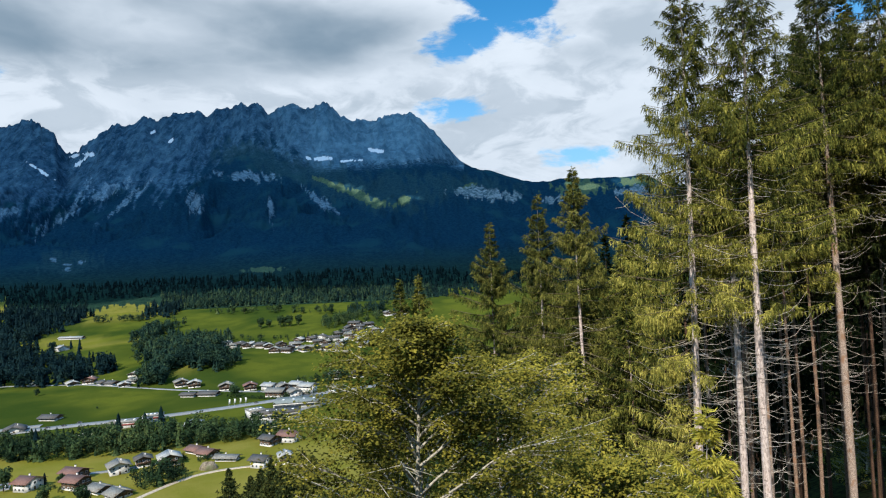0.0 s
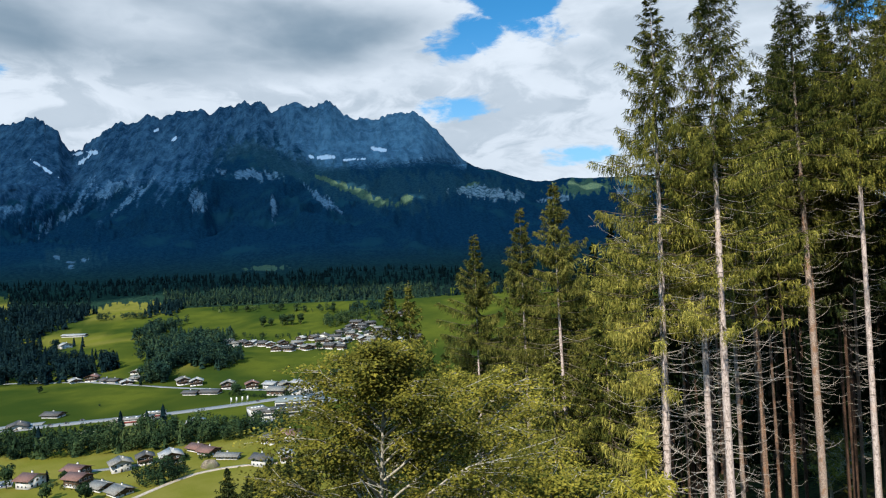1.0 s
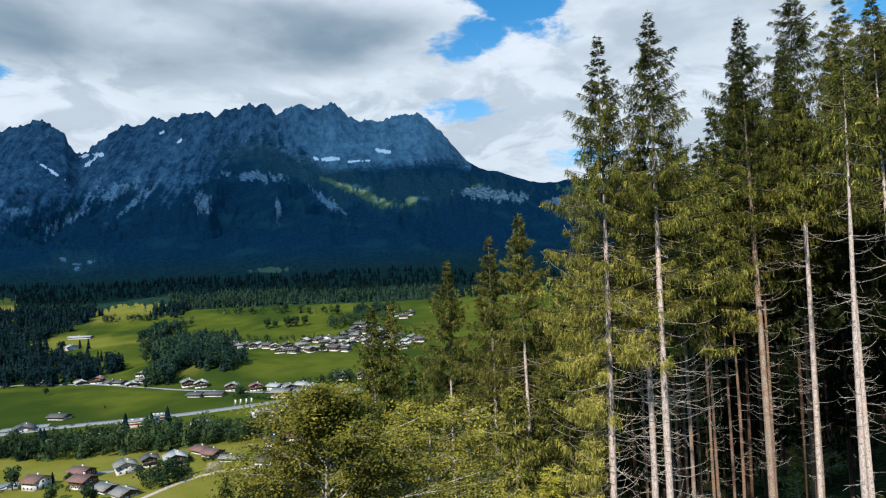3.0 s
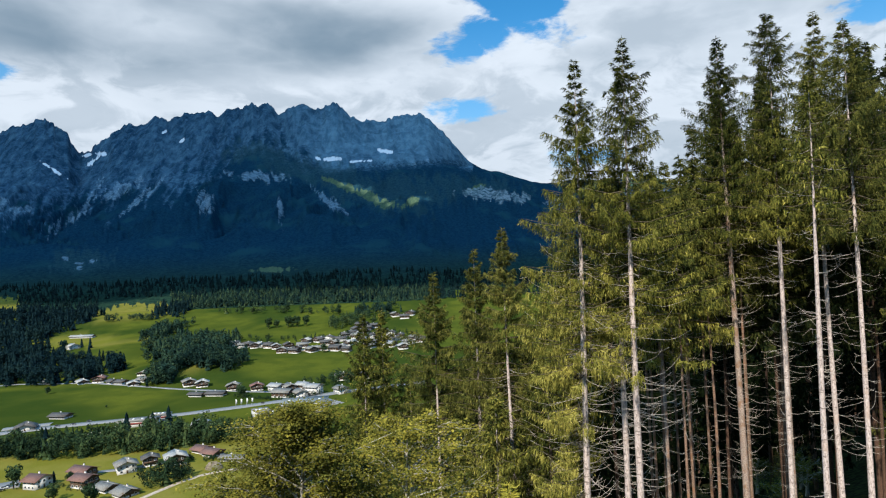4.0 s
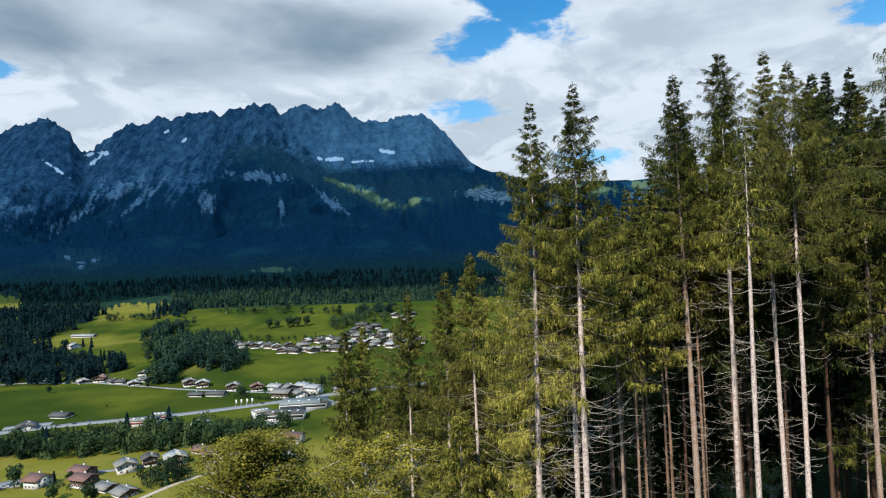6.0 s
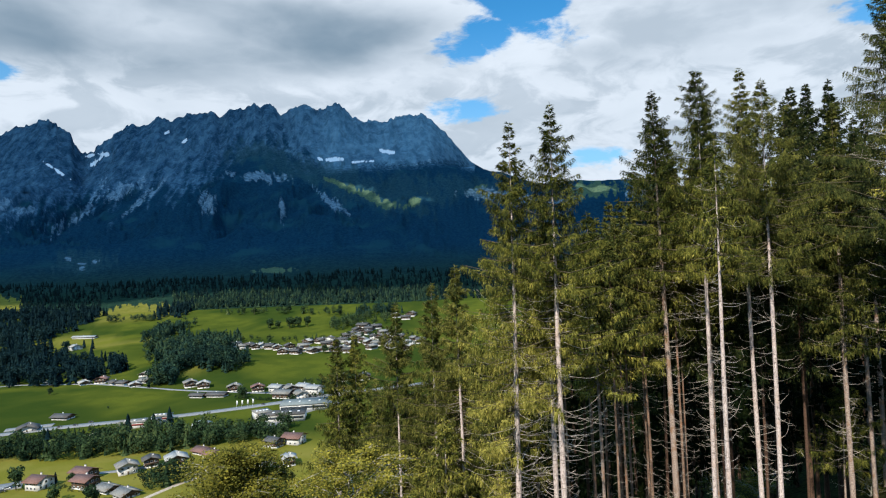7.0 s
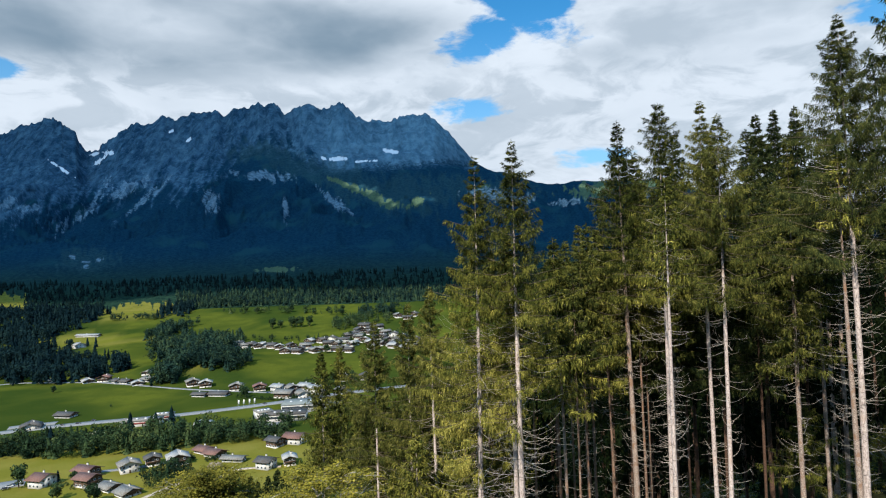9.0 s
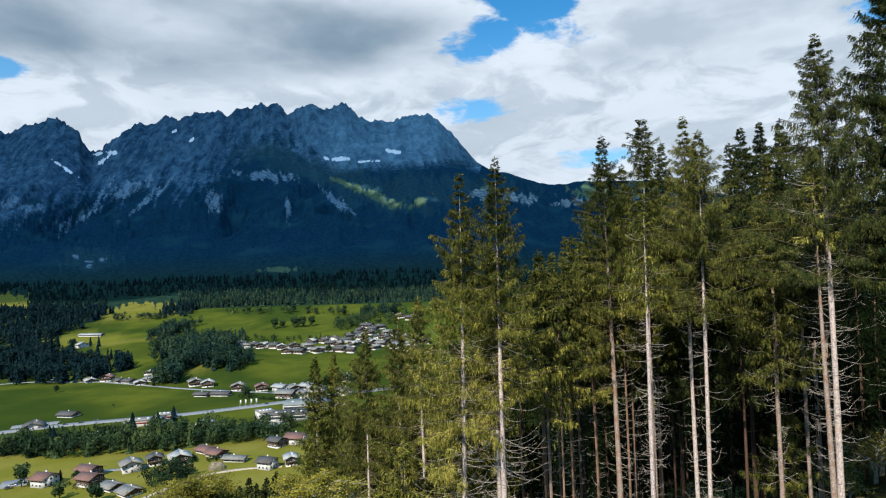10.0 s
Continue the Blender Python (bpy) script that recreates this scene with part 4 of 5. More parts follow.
for x, y, size in ((33.4, 51.3, 1.3), (31.9, 56.0, 1.4), (41.0, 40.6, 1.4), (34.2, 37.0, 0.6), (36.8, 37.6, 0.7), (35.5, 39.6, 0.9), (37.2, 39.4, 1.2), (32.1, 47.9, 1.2), (27.8, 44.1, 1.1), (43.0, 43.0, 1.5)):
    plant(bush, x, y, turn=37 * x, size=size, label="low leafy green bush on the forest floor", name="bush", group="bushes in the wood")


# ---- valley trees ----
def far_conifer(seed):
    """A small spruce of unit height, of ragged drooping skirts."""
    rng = np.random.RandomState(seed)
    tris = []
    for tier in range(6):
        low, high = tier / 6.5 + 0.03, tier / 6.5 + 0.33
        radius = 0.20 * (1 - tier / 6.5) + 0.015
        turns = np.sort(rng.rand(7)) * 2 * math.pi
        for a in turns:
            r = radius * rng.uniform(0.7, 1.25)
            tip = np.array([r * math.cos(a), r * math.sin(a), low + rng.uniform(-0.02, 0.05)])
            w = 0.085 * (1.1 - tier / 7)
            side = np.array([-math.sin(a), math.cos(a), 0]) * w
            tris.append([tip + side - [0, 0, 0.02], tip - side, np.array([0, 0, min(1.0, high)])])
    return np.array(tris).reshape(-1, 3)


def far_broadleaf(seed, count=160):
    """A round tree of unit height, its crown of many small leaf clumps that lie over uneven lumps."""
    rng = np.random.RandomState(seed)
    lumps = rng.normal(size=(11, 3)) * np.array([0.115, 0.115, 0.17]) + np.array([0, 0, 0.56])
    lumps[:, 2] = np.clip(lumps[:, 2], 0.24, 0.84)
    outward = unit(rng.normal(size=(count, 3)) + np.array([0, 0, 0.25]))
    at = lumps[rng.randint(0, 11, count)] + outward * rng.uniform(0.13, 0.19, (count, 1))
    at[:, 2] = np.clip(at[:, 2], 0.06, 1.0)
    a = unit(np.cross(outward, rng.normal(size=(count, 3))) + outward * rng.normal(size=(count, 1)) * 0.35)
    b = unit(np.cross(outward, a) + outward * rng.normal(size=(count, 1)) * 0.35)
    size = rng.uniform(0.042, 0.075, (count, 1))
    return np.stack([at + a * size, at + b * size, at - (a + b) * size * 0.7], 1).reshape(-1, 3)


CONIFERS = [far_conifer(i) for i in range(5)]
ROUNDS = [far_broadleaf(20 + i) for i in range(5)]


def wood_of(name, places, heights, conifer, rng, label, height_of=None, mat=None):
    """Many trees in one mesh: a far wood."""
    pieces, at = [], 0
    for (x, y, z), h in zip(places, heights):
        kinds = CONIFERS if rng.rand() < conifer else ROUNDS
        co = kinds[rng.randint(5)]
        a = rng.rand() * 6.28
        wide = h * (0.95 if kinds is ROUNDS else 1.0) * rng.uniform(0.85, 1.2)
        c, s = math.cos(a) * wide, math.sin(a) * wide
        pieces.append(np.stack([co[:, 0] * c - co[:, 1] * s + x, co[:, 0] * s + co[:, 1] * c + y, co[:, 2] * h + z - 0.3], -1))
    co = np.concatenate(pieces)
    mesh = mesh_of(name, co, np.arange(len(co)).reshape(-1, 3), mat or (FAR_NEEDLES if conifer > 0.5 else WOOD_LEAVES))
    return tagged(new(name, mesh), label, "woodland", kind="stuff")


def grove(seed, a, b, half, count, height, conifer, label, mat=None):
    """A belt of trees from a to b (x, y), half wide."""
    rng = np.random.RandomState(seed)
    a, b = np.array(a), np.array(b)
    t, s = rng.rand(count), rng.uniform(-1, 1, count)
    across = unit(np.array([-(b - a)[1], (b - a)[0]]))
    bulge = half * (0.6 + 0.8 * value_noise(t * 6 + seed, t * 0 + 1.5))
    p = a + (b - a) * t[:, None] + across * (s * bulge)[:, None]
    z = ground_z(p[:, 0], p[:, 1])
    return wood_of("grove", np.column_stack([p, z]), height * rng.uniform(0.32, 1.0, count) ** rng.choice([0.45, 1.3], count) * 1.1, conifer, rng, label, mat=mat)


MIXED = "dense grove of dark green mixed trees on the meadow"
DARK = "dark green spruce wood on the valley side"
BELT = "belt of leafy trees along the stream"
grove(1, (-358.9, 471.1), (-273.0, 471.4), 20, 110, 16, 0.3, BELT, VALLEY_LEAVES)
grove(2, (-282.5, 479.8), (-207.4, 485.9), 24, 125, 17, 0.35, BELT, VALLEY_LEAVES)
grove(3, (-213.7, 489.7), (-135.3, 507.9), 20, 110, 14.5, 0.1, BELT, VALLEY_LEAVES)
grove(4, (-691.6, 873.9), (-457.2, 800.8), 55, 330, 24, 0.55, DARK)
grove(5, (-738.7, 968.7), (-632.7, 935.7), 40, 130, 24, 0.6, DARK)
grove(6, (-1051.5, 1281.9), (-737.1, 1238.8), 60, 360, 25, 0.7, DARK)
grove(22, (-895.3, 1117.6), (-725.9, 1096.7), 75, 300, 25, 0.7, DARK)
grove(23, (-464.2, 974.9), (-349.5, 963.1), 60, 130, 24, 0.4, MIXED)
grove(7, (-374.9, 772.6), (-347.6, 777.0), 40, 90, 24, 0.35, MIXED)
grove(8, (-372.3, 814.9), (-279.8, 814.2), 30, 150, 22, 0.25, MIXED)
grove(9, (-439.1, 922.2), (-352.8, 924.3), 50, 150, 25, 0.4, MIXED)
grove(10, (-533.5, 1098.3), (-489.4, 1092.6), 60, 70, 24, 0.4, MIXED)
grove(11, (-622.8, 1282.0), (-559.4, 1289.7), 50, 60, 24, 0.8, DARK)
grove(12, (-695.6, 1227.9), (-601.0, 1225.2), 10, 26, 16, 0.0, "row of round trees along the field edge")
grove(14, (-486.3, 1273.4), (-214.1, 1217.4), 16, 34, 17, 0.1, "scattered round trees along the field edge", VALLEY_LEAVES)
grove(15, (-224.6, 1102.3), (-117.0, 1153.1), 30, 45, 20, 0.3, "round trees among the village houses", VALLEY_LEAVES)
grove(16, (-187.5, 1192.8), (-101.4, 1222.3), 25, 40, 22, 0.5, "dark trees above the village")
grove(20, (-358.9, 1015.1), (-193.3, 994.8), 30, 40, 10, 0.1, "garden trees among the village houses", VALLEY_LEAVES)
grove(21, (-191.7, 986.3), (-54.6, 992.8), 40, 60, 11, 0.2, "garden trees among the village houses", VALLEY_LEAVES)
grove(17, (-195.7, 382.9), (-172.4, 404.9), 9, 26, 13, 0.1, "leafy bushes beside the farm track", VALLEY_LEAVES)
grove(18, (-157.8, 684.5), (-114.7, 734.2), 22, 40, 13, 0.1, "leafy trees among the houses", VALLEY_LEAVES)
grove(19, (-234.6, 665.4), (-226.8, 670.0), 5, 6, 15, 0.2, "clump of leafy trees by the road", VALLEY_LEAVES)
HEDGE = "low clipped hedge of dark bushes along the road"
grove(24, (-240.0, 658.0), (-190.0, 634.0), 2.5, 34, 4.5, 0.0, HEDGE, VALLEY_LEAVES)
grove(25, (-186.0, 632.0), (-142.0, 648.0), 3.0, 34, 6.0, 0.0, HEDGE, VALLEY_LEAVES)
grove(26, (-262.0, 391.0), (-226.0, 380.0), 4.0, 26, 4.0, 0.0, "garden bushes round the chalets", VALLEY_LEAVES)
grove(27, (-200.0, 442.0), (-168.0, 434.0), 4.0, 26, 4.0, 0.0, "garden bushes round the chalets", VALLEY_LEAVES)

# the depth of the wood behind the edge
rng = np.random.RandomState(41)
count = 420
p = np.column_stack([rng.uniform(24, 150, count), rng.uniform(-10, 150, count)])
p = p[(p[:, 0] > 12 + 0.15 * p[:, 1]) & ((p[:, 1] > 78) | (p[:, 0] > 62)) & (p[:, 0] * 0.6 > p[:, 1] * 0.1)]
wood_of("forest", np.column_stack([p, ground_z(p[:, 0], p[:, 1])]), rng.uniform(20, 27, len(p)), 1.0, rng, "spruce wood on the hillside with painted shade", mat=NEEDLES_SHADE)

# the edge of the mountain forest
rng = np.random.RandomState(31)
count = 3000
u = rng.uniform(-0.95, 0.35, count)
y = 1330 + 360 * rng.rand(count) ** 1.4
open_field = (u > -0.5816) & (u < -0.4591) & (mountain(u, y) - 21 < -0.031 * y)
rise_to = (mountain(u, y) - 21) / y
open_field |= (u > -0.80) & (u < -0.715) & (rise_to > -0.046) & (rise_to < -0.020)
u, y = u[~open_field], y[~open_field]
count = len(u)
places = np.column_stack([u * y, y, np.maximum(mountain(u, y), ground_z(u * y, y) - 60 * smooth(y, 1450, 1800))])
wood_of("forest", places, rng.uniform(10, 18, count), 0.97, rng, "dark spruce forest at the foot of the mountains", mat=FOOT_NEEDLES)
# a strip whose lighter foliage colour stands in for sunlight on it
count = 1100
u = rng.uniform(-0.46, -0.02, count)
y = 1322 + 200 * rng.rand(count) * (0.35 + value_noise(u * 22, u * 0 + 4.4))
places = np.column_stack([u * y, y, np.maximum(mountain(u, y), ground_z(u * y, y))])
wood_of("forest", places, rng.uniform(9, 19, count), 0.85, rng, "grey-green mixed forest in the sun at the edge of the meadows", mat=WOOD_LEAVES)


# ---- roads ----
def ribbon(name, points, width, mat, label, raise_by=0.35):
    """A road laid over the ground along points (x, y)."""
    p = np.array(points).reshape(-1, 2)
    steps = np.concatenate([[0], np.cumsum(np.linalg.norm(np.diff(p, axis=0), axis=1))])
    s = np.linspace(0, steps[-1], int(steps[-1] / 6) + 2)
    q = np.stack([np.interp(s, steps, p[:, i]) for i in range(2)], -1)
    for _ in range(12):
        q[1:-1] = (q[:-2] + 2 * q[1:-1] + q[2:]) / 4
    side = unit(np.gradient(q, axis=0))[:, ::-1] * np.array([-1, 1])
    offs = np.array([-0.5, -0.49, 0.49, 0.5]) * width
    px = q[:, 0:1] + side[:, 0:1] * offs
    py = q[:, 1:2] + side[:, 1:2] * offs
    pz = ground_z(px, py) + raise_by - np.array([1.2, 0, 0, 1.2])
    mesh = grid_mesh(name, px, py, pz)
    mesh.materials.append(mat)
    return tagged(new(name, mesh), label, "road", kind="structure")


ribbon("road", [-445.3, 507.1, -405.2, 531.8, -354.2, 556.0, -274.3, 577.4, -218.2, 603.5, -168.7, 630.3, -126.9, 657.6, -31.1, 698.1], 13, ASPHALT, "pale grey asphalt main road across the valley")
ribbon("road", [-654.8, 745.5, -580.4, 761.2, -568.9, 775.5, -449.9, 762.6, -384.2, 734.2, -316.0, 706.6, -248.8, 687.1, -178.7, 666.9], 5, ASPHALT, "narrow grey village road")
ribbon("road", [-187.5, 360.4, -181.4, 376.0, -171.4, 402.6, -149.1, 414.8, -118.5, 417.3], 3.4, GRAVEL, "pale farm track through the meadow")
ribbon("road", [-246.6, 416.0, -232.1, 418.5, -211.7, 425.5, -196.4, 441.1], 5, ASPHALT, "grey lane between the chalets")
ribbon("road", [-164.8, 525.4, -161.0, 563.1, -151.9, 588.9, -119.3, 619.2], 30, ASPHALT, "grey asphalt forecourt by the main road")
ribbon("road", [-298.2, 391.7, -287.9, 393.1, -284.7, 399.3], 16, ASPHALT, "grey parking place")
ribbon("road", [-408.0, 549.4, -392.9, 557.9, -372.9, 564.2], 12, ASPHALT, "grey asphalt yard beside the main road")


# ---- houses ----
def box_co(x0, x1, y0, y1, z0, z1):
    co = np.array([(x, y, z) for z in (z0, z1) for y in (y0, y1) for x in (x0, x1)], float)
    return co, np.array([(0, 2, 3, 1), (4, 5, 7, 6), (0, 1, 5, 4), (2, 6, 7, 3), (0, 4, 6, 2), (1, 3, 7, 5)])


def chalet_thing(x, y, w, d, turn, roof, storeys=2, timber=True, label="", pitch=0.38, group="houses of the valley village"):
    """A house with its gable towards -y before it is turned: plastered ground floor, boarded upper floor, wide eaves, balcony, chimney."""
    z = float(ground_z(np.array(x), np.array(y)))
    grow = 0.85 if y < 520 else 0.93 if y < 900 else 1.18
    w, d = w * grow, d * grow
    root = thing("house", pose(x, y, z, 0, 0, turn), label, "house", group)
    h1 = 1.2 if timber else 2.8 * storeys
    eaves = 2.8 * storeys
    mesh_part("wall", mesh_of("wall", *box_co(-w / 2, w / 2, -d / 2, d / 2, -2.5, h1), PLASTER), root, "white plaster ground floor" if timber else "")
    ridge = eaves + w / 2 * pitch
    upper = np.array([(-w / 2, -d / 2, h1), (w / 2, -d / 2, h1), (w / 2, -d / 2, eaves), (0, -d / 2, ridge), (-w / 2, -d / 2, eaves)], float)
    upper[:, 0] *= 1.004
    behind = upper.copy()
    behind[:, 1] = d / 2
    bm = bmesh.new()
    f, b = [bm.verts.new(v) for v in upper], [bm.verts.new(v) for v in behind]
    bm.faces.new(f), bm.faces.new(b[::-1])
    for i in range(5):
        bm.faces.new((f[i], b[i], b[(i + 1) % 5], f[(i + 1) % 5]))
    bmesh.ops.recalc_face_normals(bm, faces=bm.faces)
    mesh = bpy.data.meshes.new("upper_wall")
    bm.to_mesh(mesh), bm.free()
    mesh.materials.append(TIMBER if timber else PLASTER)
    mesh_part("upper_wall", mesh, root, "dark boarded upper floor" if timber else "")
    over, thick = 1.6, 0.26
    for sign in (-1, 1):
        x1 = sign * (w / 2 + over)
        z1 = eaves - over * pitch
        co = np.array([(0, -d / 2 - over, ridge + 0.05), (x1, -d / 2 - over, z1 + 0.05), (x1, d / 2 + over, z1 + 0.05), (0, d / 2 + over, ridge + 0.05)], float)
        co = np.concatenate([co, co + [0, 0, thick]])
        mesh_part("roof", mesh_of("roof", co, np.array([(3, 2, 1, 0), (4, 5, 6, 7), (0, 1, 5, 4), (1, 2, 6, 5), (2, 3, 7, 6), (3, 0, 4, 7)]), roof), root)
    stack = mesh_part("chimney", mesh_of("chimney", *box_co(w * 0.15 - 0.4, w * 0.15 + 0.4, d * 0.1 - 0.4, d * 0.1 + 0.4, eaves, ridge + 1.0), PLASTER), root)
    mesh_part("cap", mesh_of("cap", *box_co(w * 0.15 - 0.5, w * 0.15 + 0.5, d * 0.1 - 0.5, d * 0.1 + 0.5, ridge + 1.0, ridge + 1.15), ROOF_DARK), stack)
    for level in range(storeys):
        for i in range(3):
            spots_of = [(pose((i - 1) * w * 0.3, -d / 2, 1.5 + 2.8 * level, 0, 0, 0)), (pose((i - 1) * w * 0.3, d / 2, 1.5 + 2.8 * level, 0, 0, 180)),
                        (pose(w / 2 * 1.004, (i - 1) * d * 0.3, 1.5 + 2.8 * level, 0, 0, 90)), (pose(-w / 2 * 1.004, (i - 1) * d * 0.3, 1.5 + 2.8 * level, 0, 0, -90))]
            for j, spot in enumerate(spots_of):
                if level == 0 and i == 1 and j == 0:
                    mesh_part("door", DOOR, root, "brown wooden door").matrix_basis = pose(0, -d / 2, 1.05)
                    continue
                ob = mesh_part("window", WINDOW, root)
                ob.matrix_basis = spot @ WIDER
                mesh_part("pane", PANE, ob)
    if timber:
        deck = mesh_part("balcony", mesh_of("balcony", *box_co(-w / 2 * 0.96, w / 2 * 0.96, -d / 2 - 1.1, -d / 2 - 0.02, 2.75, 2.9), TIMBER), root)
        mesh_part("railing", mesh_of("railing", *box_co(-w / 2 * 0.96, w / 2 * 0.96, -d / 2 - 1.1, -d / 2 - 1.0, 2.9, 3.8), TIMBER), deck)
    return root


# a window: a white frame round dark glass, standing proud of the wall
frame_co = joined([box_co(-0.62, -0.5, -0.06, 0.03, -0.62, 0.62), box_co(0.5, 0.62, -0.06, 0.03, -0.62, 0.62), box_co(-0.5, 0.5, -0.06, 0.03, 0.5, 0.62), box_co(-0.5, 0.5, -0.06, 0.03, -0.62, -0.5)])
WINDOW = mesh_of("window", *frame_co, PAINTED)
PANE = mesh_of("pane", *box_co(-0.5, 0.5, -0.03, 0.03, -0.5, 0.5), GLASS)
DOOR = mesh_of("door", *box_co(-0.55, 0.55, -0.08, 0.04, -1.05, 1.05), TIMBER)
WIDER = Matrix.Diagonal((1.35, 1.0, 1.25, 1))
GREYR = "alpine chalet with a pale grey roof and dark wooden gable"
REDR = "alpine chalet with a brown-red tiled roof and white walls"
DARKR = "alpine chalet with a dark shingle roof and boarded upper floor"
for x, y, w, d, turn, roof, storeys, timber, label in (
    (-268.0, 391.8, 15, 12, 75, ROOF_RED, 2, False, REDR),
    (-247.8, 406.8, 13, 15, 70, ROOF_RED, 2, True, REDR),
    (-236.6, 389.7, 13, 14, 70, ROOF_RED, 2, True, REDR),
    (-216.9, 380.3, 11, 13, 60, ROOF_GREY, 1, True, GREYR),
    (-199.9, 370.4, 13, 13, 55, ROOF_GREY, 1, True, GREYR),
    (-224.3, 416.7, 14, 14, 35, ROOF_GREY, 2, False, GREYR),
    (-214.0, 429.5, 11, 11, 30, ROOF_DARK, 2, True, DARKR),
    (-196.6, 430.7, 15, 15, 30, ROOF_LIGHT, 2, True, GREYR),
    (-188.4, 457.0, 12, 13, 60, ROOF_RED, 1, True, REDR),
    (-176.4, 447.6, 13, 14, 60, ROOF_RED, 1, True, REDR),
):
    chalet_thing(x, y, w, d, turn, roof, storeys, timber, label)
for x, y, w, d, turn, roof, storeys, timber, label in (
    (-156.9, 432.7, 8, 18, 80, ROOF_GREY, 1, False, "long low barn with a blue-grey roof"),
    (-128.2, 415.6, 12, 12, 70, ROOF_DARK, 2, False, "white house with a dark shingle roof"),
    (-113.8, 421.8, 9, 12, 20, ROOF_LIGHT, 2, True, GREYR),
    (-137.5, 467.3, 11, 12, 60, ROOF_DARK, 2, True, DARKR),
    (-124.2, 475.4, 15, 16, 75, ROOF_RED, 2, False, REDR),
    (-221.4, 534.8, 15, 16, 20, ROOF_LIGHT, 1, True, GREYR),
    (-385.3, 547.1, 16, 18, 30, ROOF_DARK, 1, False, "roadside building with a blue-grey hipped roof"),
    (-379.6, 588.7, 12, 18, 80, ROOF_DARK, 1, True, DARKR),
    (-512.8, 775.0, 10, 16, 85, ROOF_GREY, 1, False, GREYR),
    (-466.1, 765.3, 13, 18, 40, ROOF_LIGHT, 1, True, GREYR),
):
    chalet_thing(x, y, w, d, turn, roof, storeys, timber, label)
for x, y, w, d, turn, roof, storeys, timber, label in (
    (-445.6, 767.7, 14, 14, 10, ROOF_RED, 2, True, REDR),
    (-423.0, 757.4, 12, 14, 50, ROOF_DARK, 1, True, DARKR),
    (-409.2, 751.9, 12, 14, 70, ROOF_DARK, 1, True, DARKR),
    (-388.7, 740.2, 13, 15, 30, ROOF_LIGHT, 1, True, GREYR),
    (-383.0, 756.6, 14, 16, 60, ROOF_GREY, 1, True, GREYR),
    (-401.7, 787.6, 10, 12, 10, ROOF_GREY, 1, True, GREYR),
    (-314.3, 725.8, 15, 16, 30, ROOF_GREY, 2, True, GREYR),
    (-295.6, 718.5, 14, 14, 20, ROOF_LIGHT, 2, True, GREYR),
    (-281.0, 668.2, 10, 16, 80, ROOF_DARK, 1, True, DARKR),
    (-259.7, 668.4, 11, 22, 80, ROOF_DARK, 1, True, DARKR),
):
    chalet_thing(x, y, w, d, turn, roof, storeys, timber, label)
for x, y, w, d, turn, roof, storeys, timber, label in (
    (-250.8, 696.1, 15, 14, 15, ROOF_GREY, 2, True, GREYR),
    (-221.8, 689.6, 14, 13, 20, ROOF_RED, 2, True, REDR),
    (-198.0, 683.7, 13, 16, 60, ROOF_LIGHT, 2, False, GREYR),
    (-181.9, 678.8, 13, 16, 30, ROOF_GREY, 2, True, GREYR),
    (-167.8, 685.7, 13, 16, 60, ROOF_LIGHT, 2, True, GREYR),
    (-181.6, 650.5, 16, 20, 75, ROOF_GREY, 2, True, GREYR),
    (-162.0, 645.4, 13, 18, 30, ROOF_GREY, 2, False, GREYR),
    (-150.3, 657.7, 14, 16, 65, ROOF_LIGHT, 3, False, "three-storey white house with a pale roof"),
    (-133.1, 730.2, 15, 16, 20, ROOF_GREY, 2, True, GREYR),
    (-120.6, 656.8, 13, 14, 40, ROOF_GREY, 2, False, GREYR),
    (-107.7, 733.3, 14, 14, 10, ROOF_DARK, 2, True, DARKR),
    (-664.1, 1093.2, 9, 36, 85, ROOF_LIGHT, 1, True, "long farm barn with a pale roof"),
    (-624.8, 1001.9, 14, 14, 50, ROOF_LIGHT, 2, False, GREYR),
):
    chalet_thing(x, y, w, d, turn, roof, storeys, timber, label)
# the village on the rise
rng = np.random.RandomState(77)
for x, y in (
    (-351.1, 979.9), (-327.5, 970.2), (-304.0, 967.9), (-274.5, 947.8), (-256.7, 916.0), (-236.3, 926.8), (-235.3, 983.9), (-212.1, 916.0), (-200.6, 962.8),
    (-202.9, 996.1), (-180.4, 984.8), (-169.6, 926.5), (-161.1, 957.5), (-178.9, 1018.0), (-158.2, 1006.8), (-148.8, 1039.5), (-166.4, 1059.2), (-131.5, 1003.2),
):
    kind = rng.randint(4)
    chalet_thing(x, y, rng.uniform(9, 14), rng.uniform(10, 17), rng.uniform(-40, 40) + 90 * (rng.rand() < 0.3), (ROOF_GREY, ROOF_DARK, ROOF_LIGHT, ROOF_DARK)[kind], 2, rng.rand() < 0.82, (GREYR, DARKR, GREYR, DARKR)[kind])
for x, y in (
    (-133.1, 961.9), (-118.5, 951.8), (-107.8, 974.9), (-103.0, 1016.3), (-119.4, 1035.6), (-87.2, 997.2), (-69.4, 945.0), (-75.5, 913.7), (-62.7, 977.1),
    (-94.3, 932.3), (-161.8, 1093.9), (-137.8, 1081.7), (-110.2, 1171.8), (-81.3, 1177.7), (-90.0, 1149.3), (-50.9, 958.9),
):
    kind = rng.randint(4)
    chalet_thing(x, y, rng.uniform(9, 14), rng.uniform(10, 17), rng.uniform(-40, 40) + 90 * (rng.rand() < 0.3), (ROOF_GREY, ROOF_DARK, ROOF_LIGHT, ROOF_DARK)[kind], 2, rng.rand() < 0.82, (GREYR, DARKR, GREYR, DARKR)[kind])
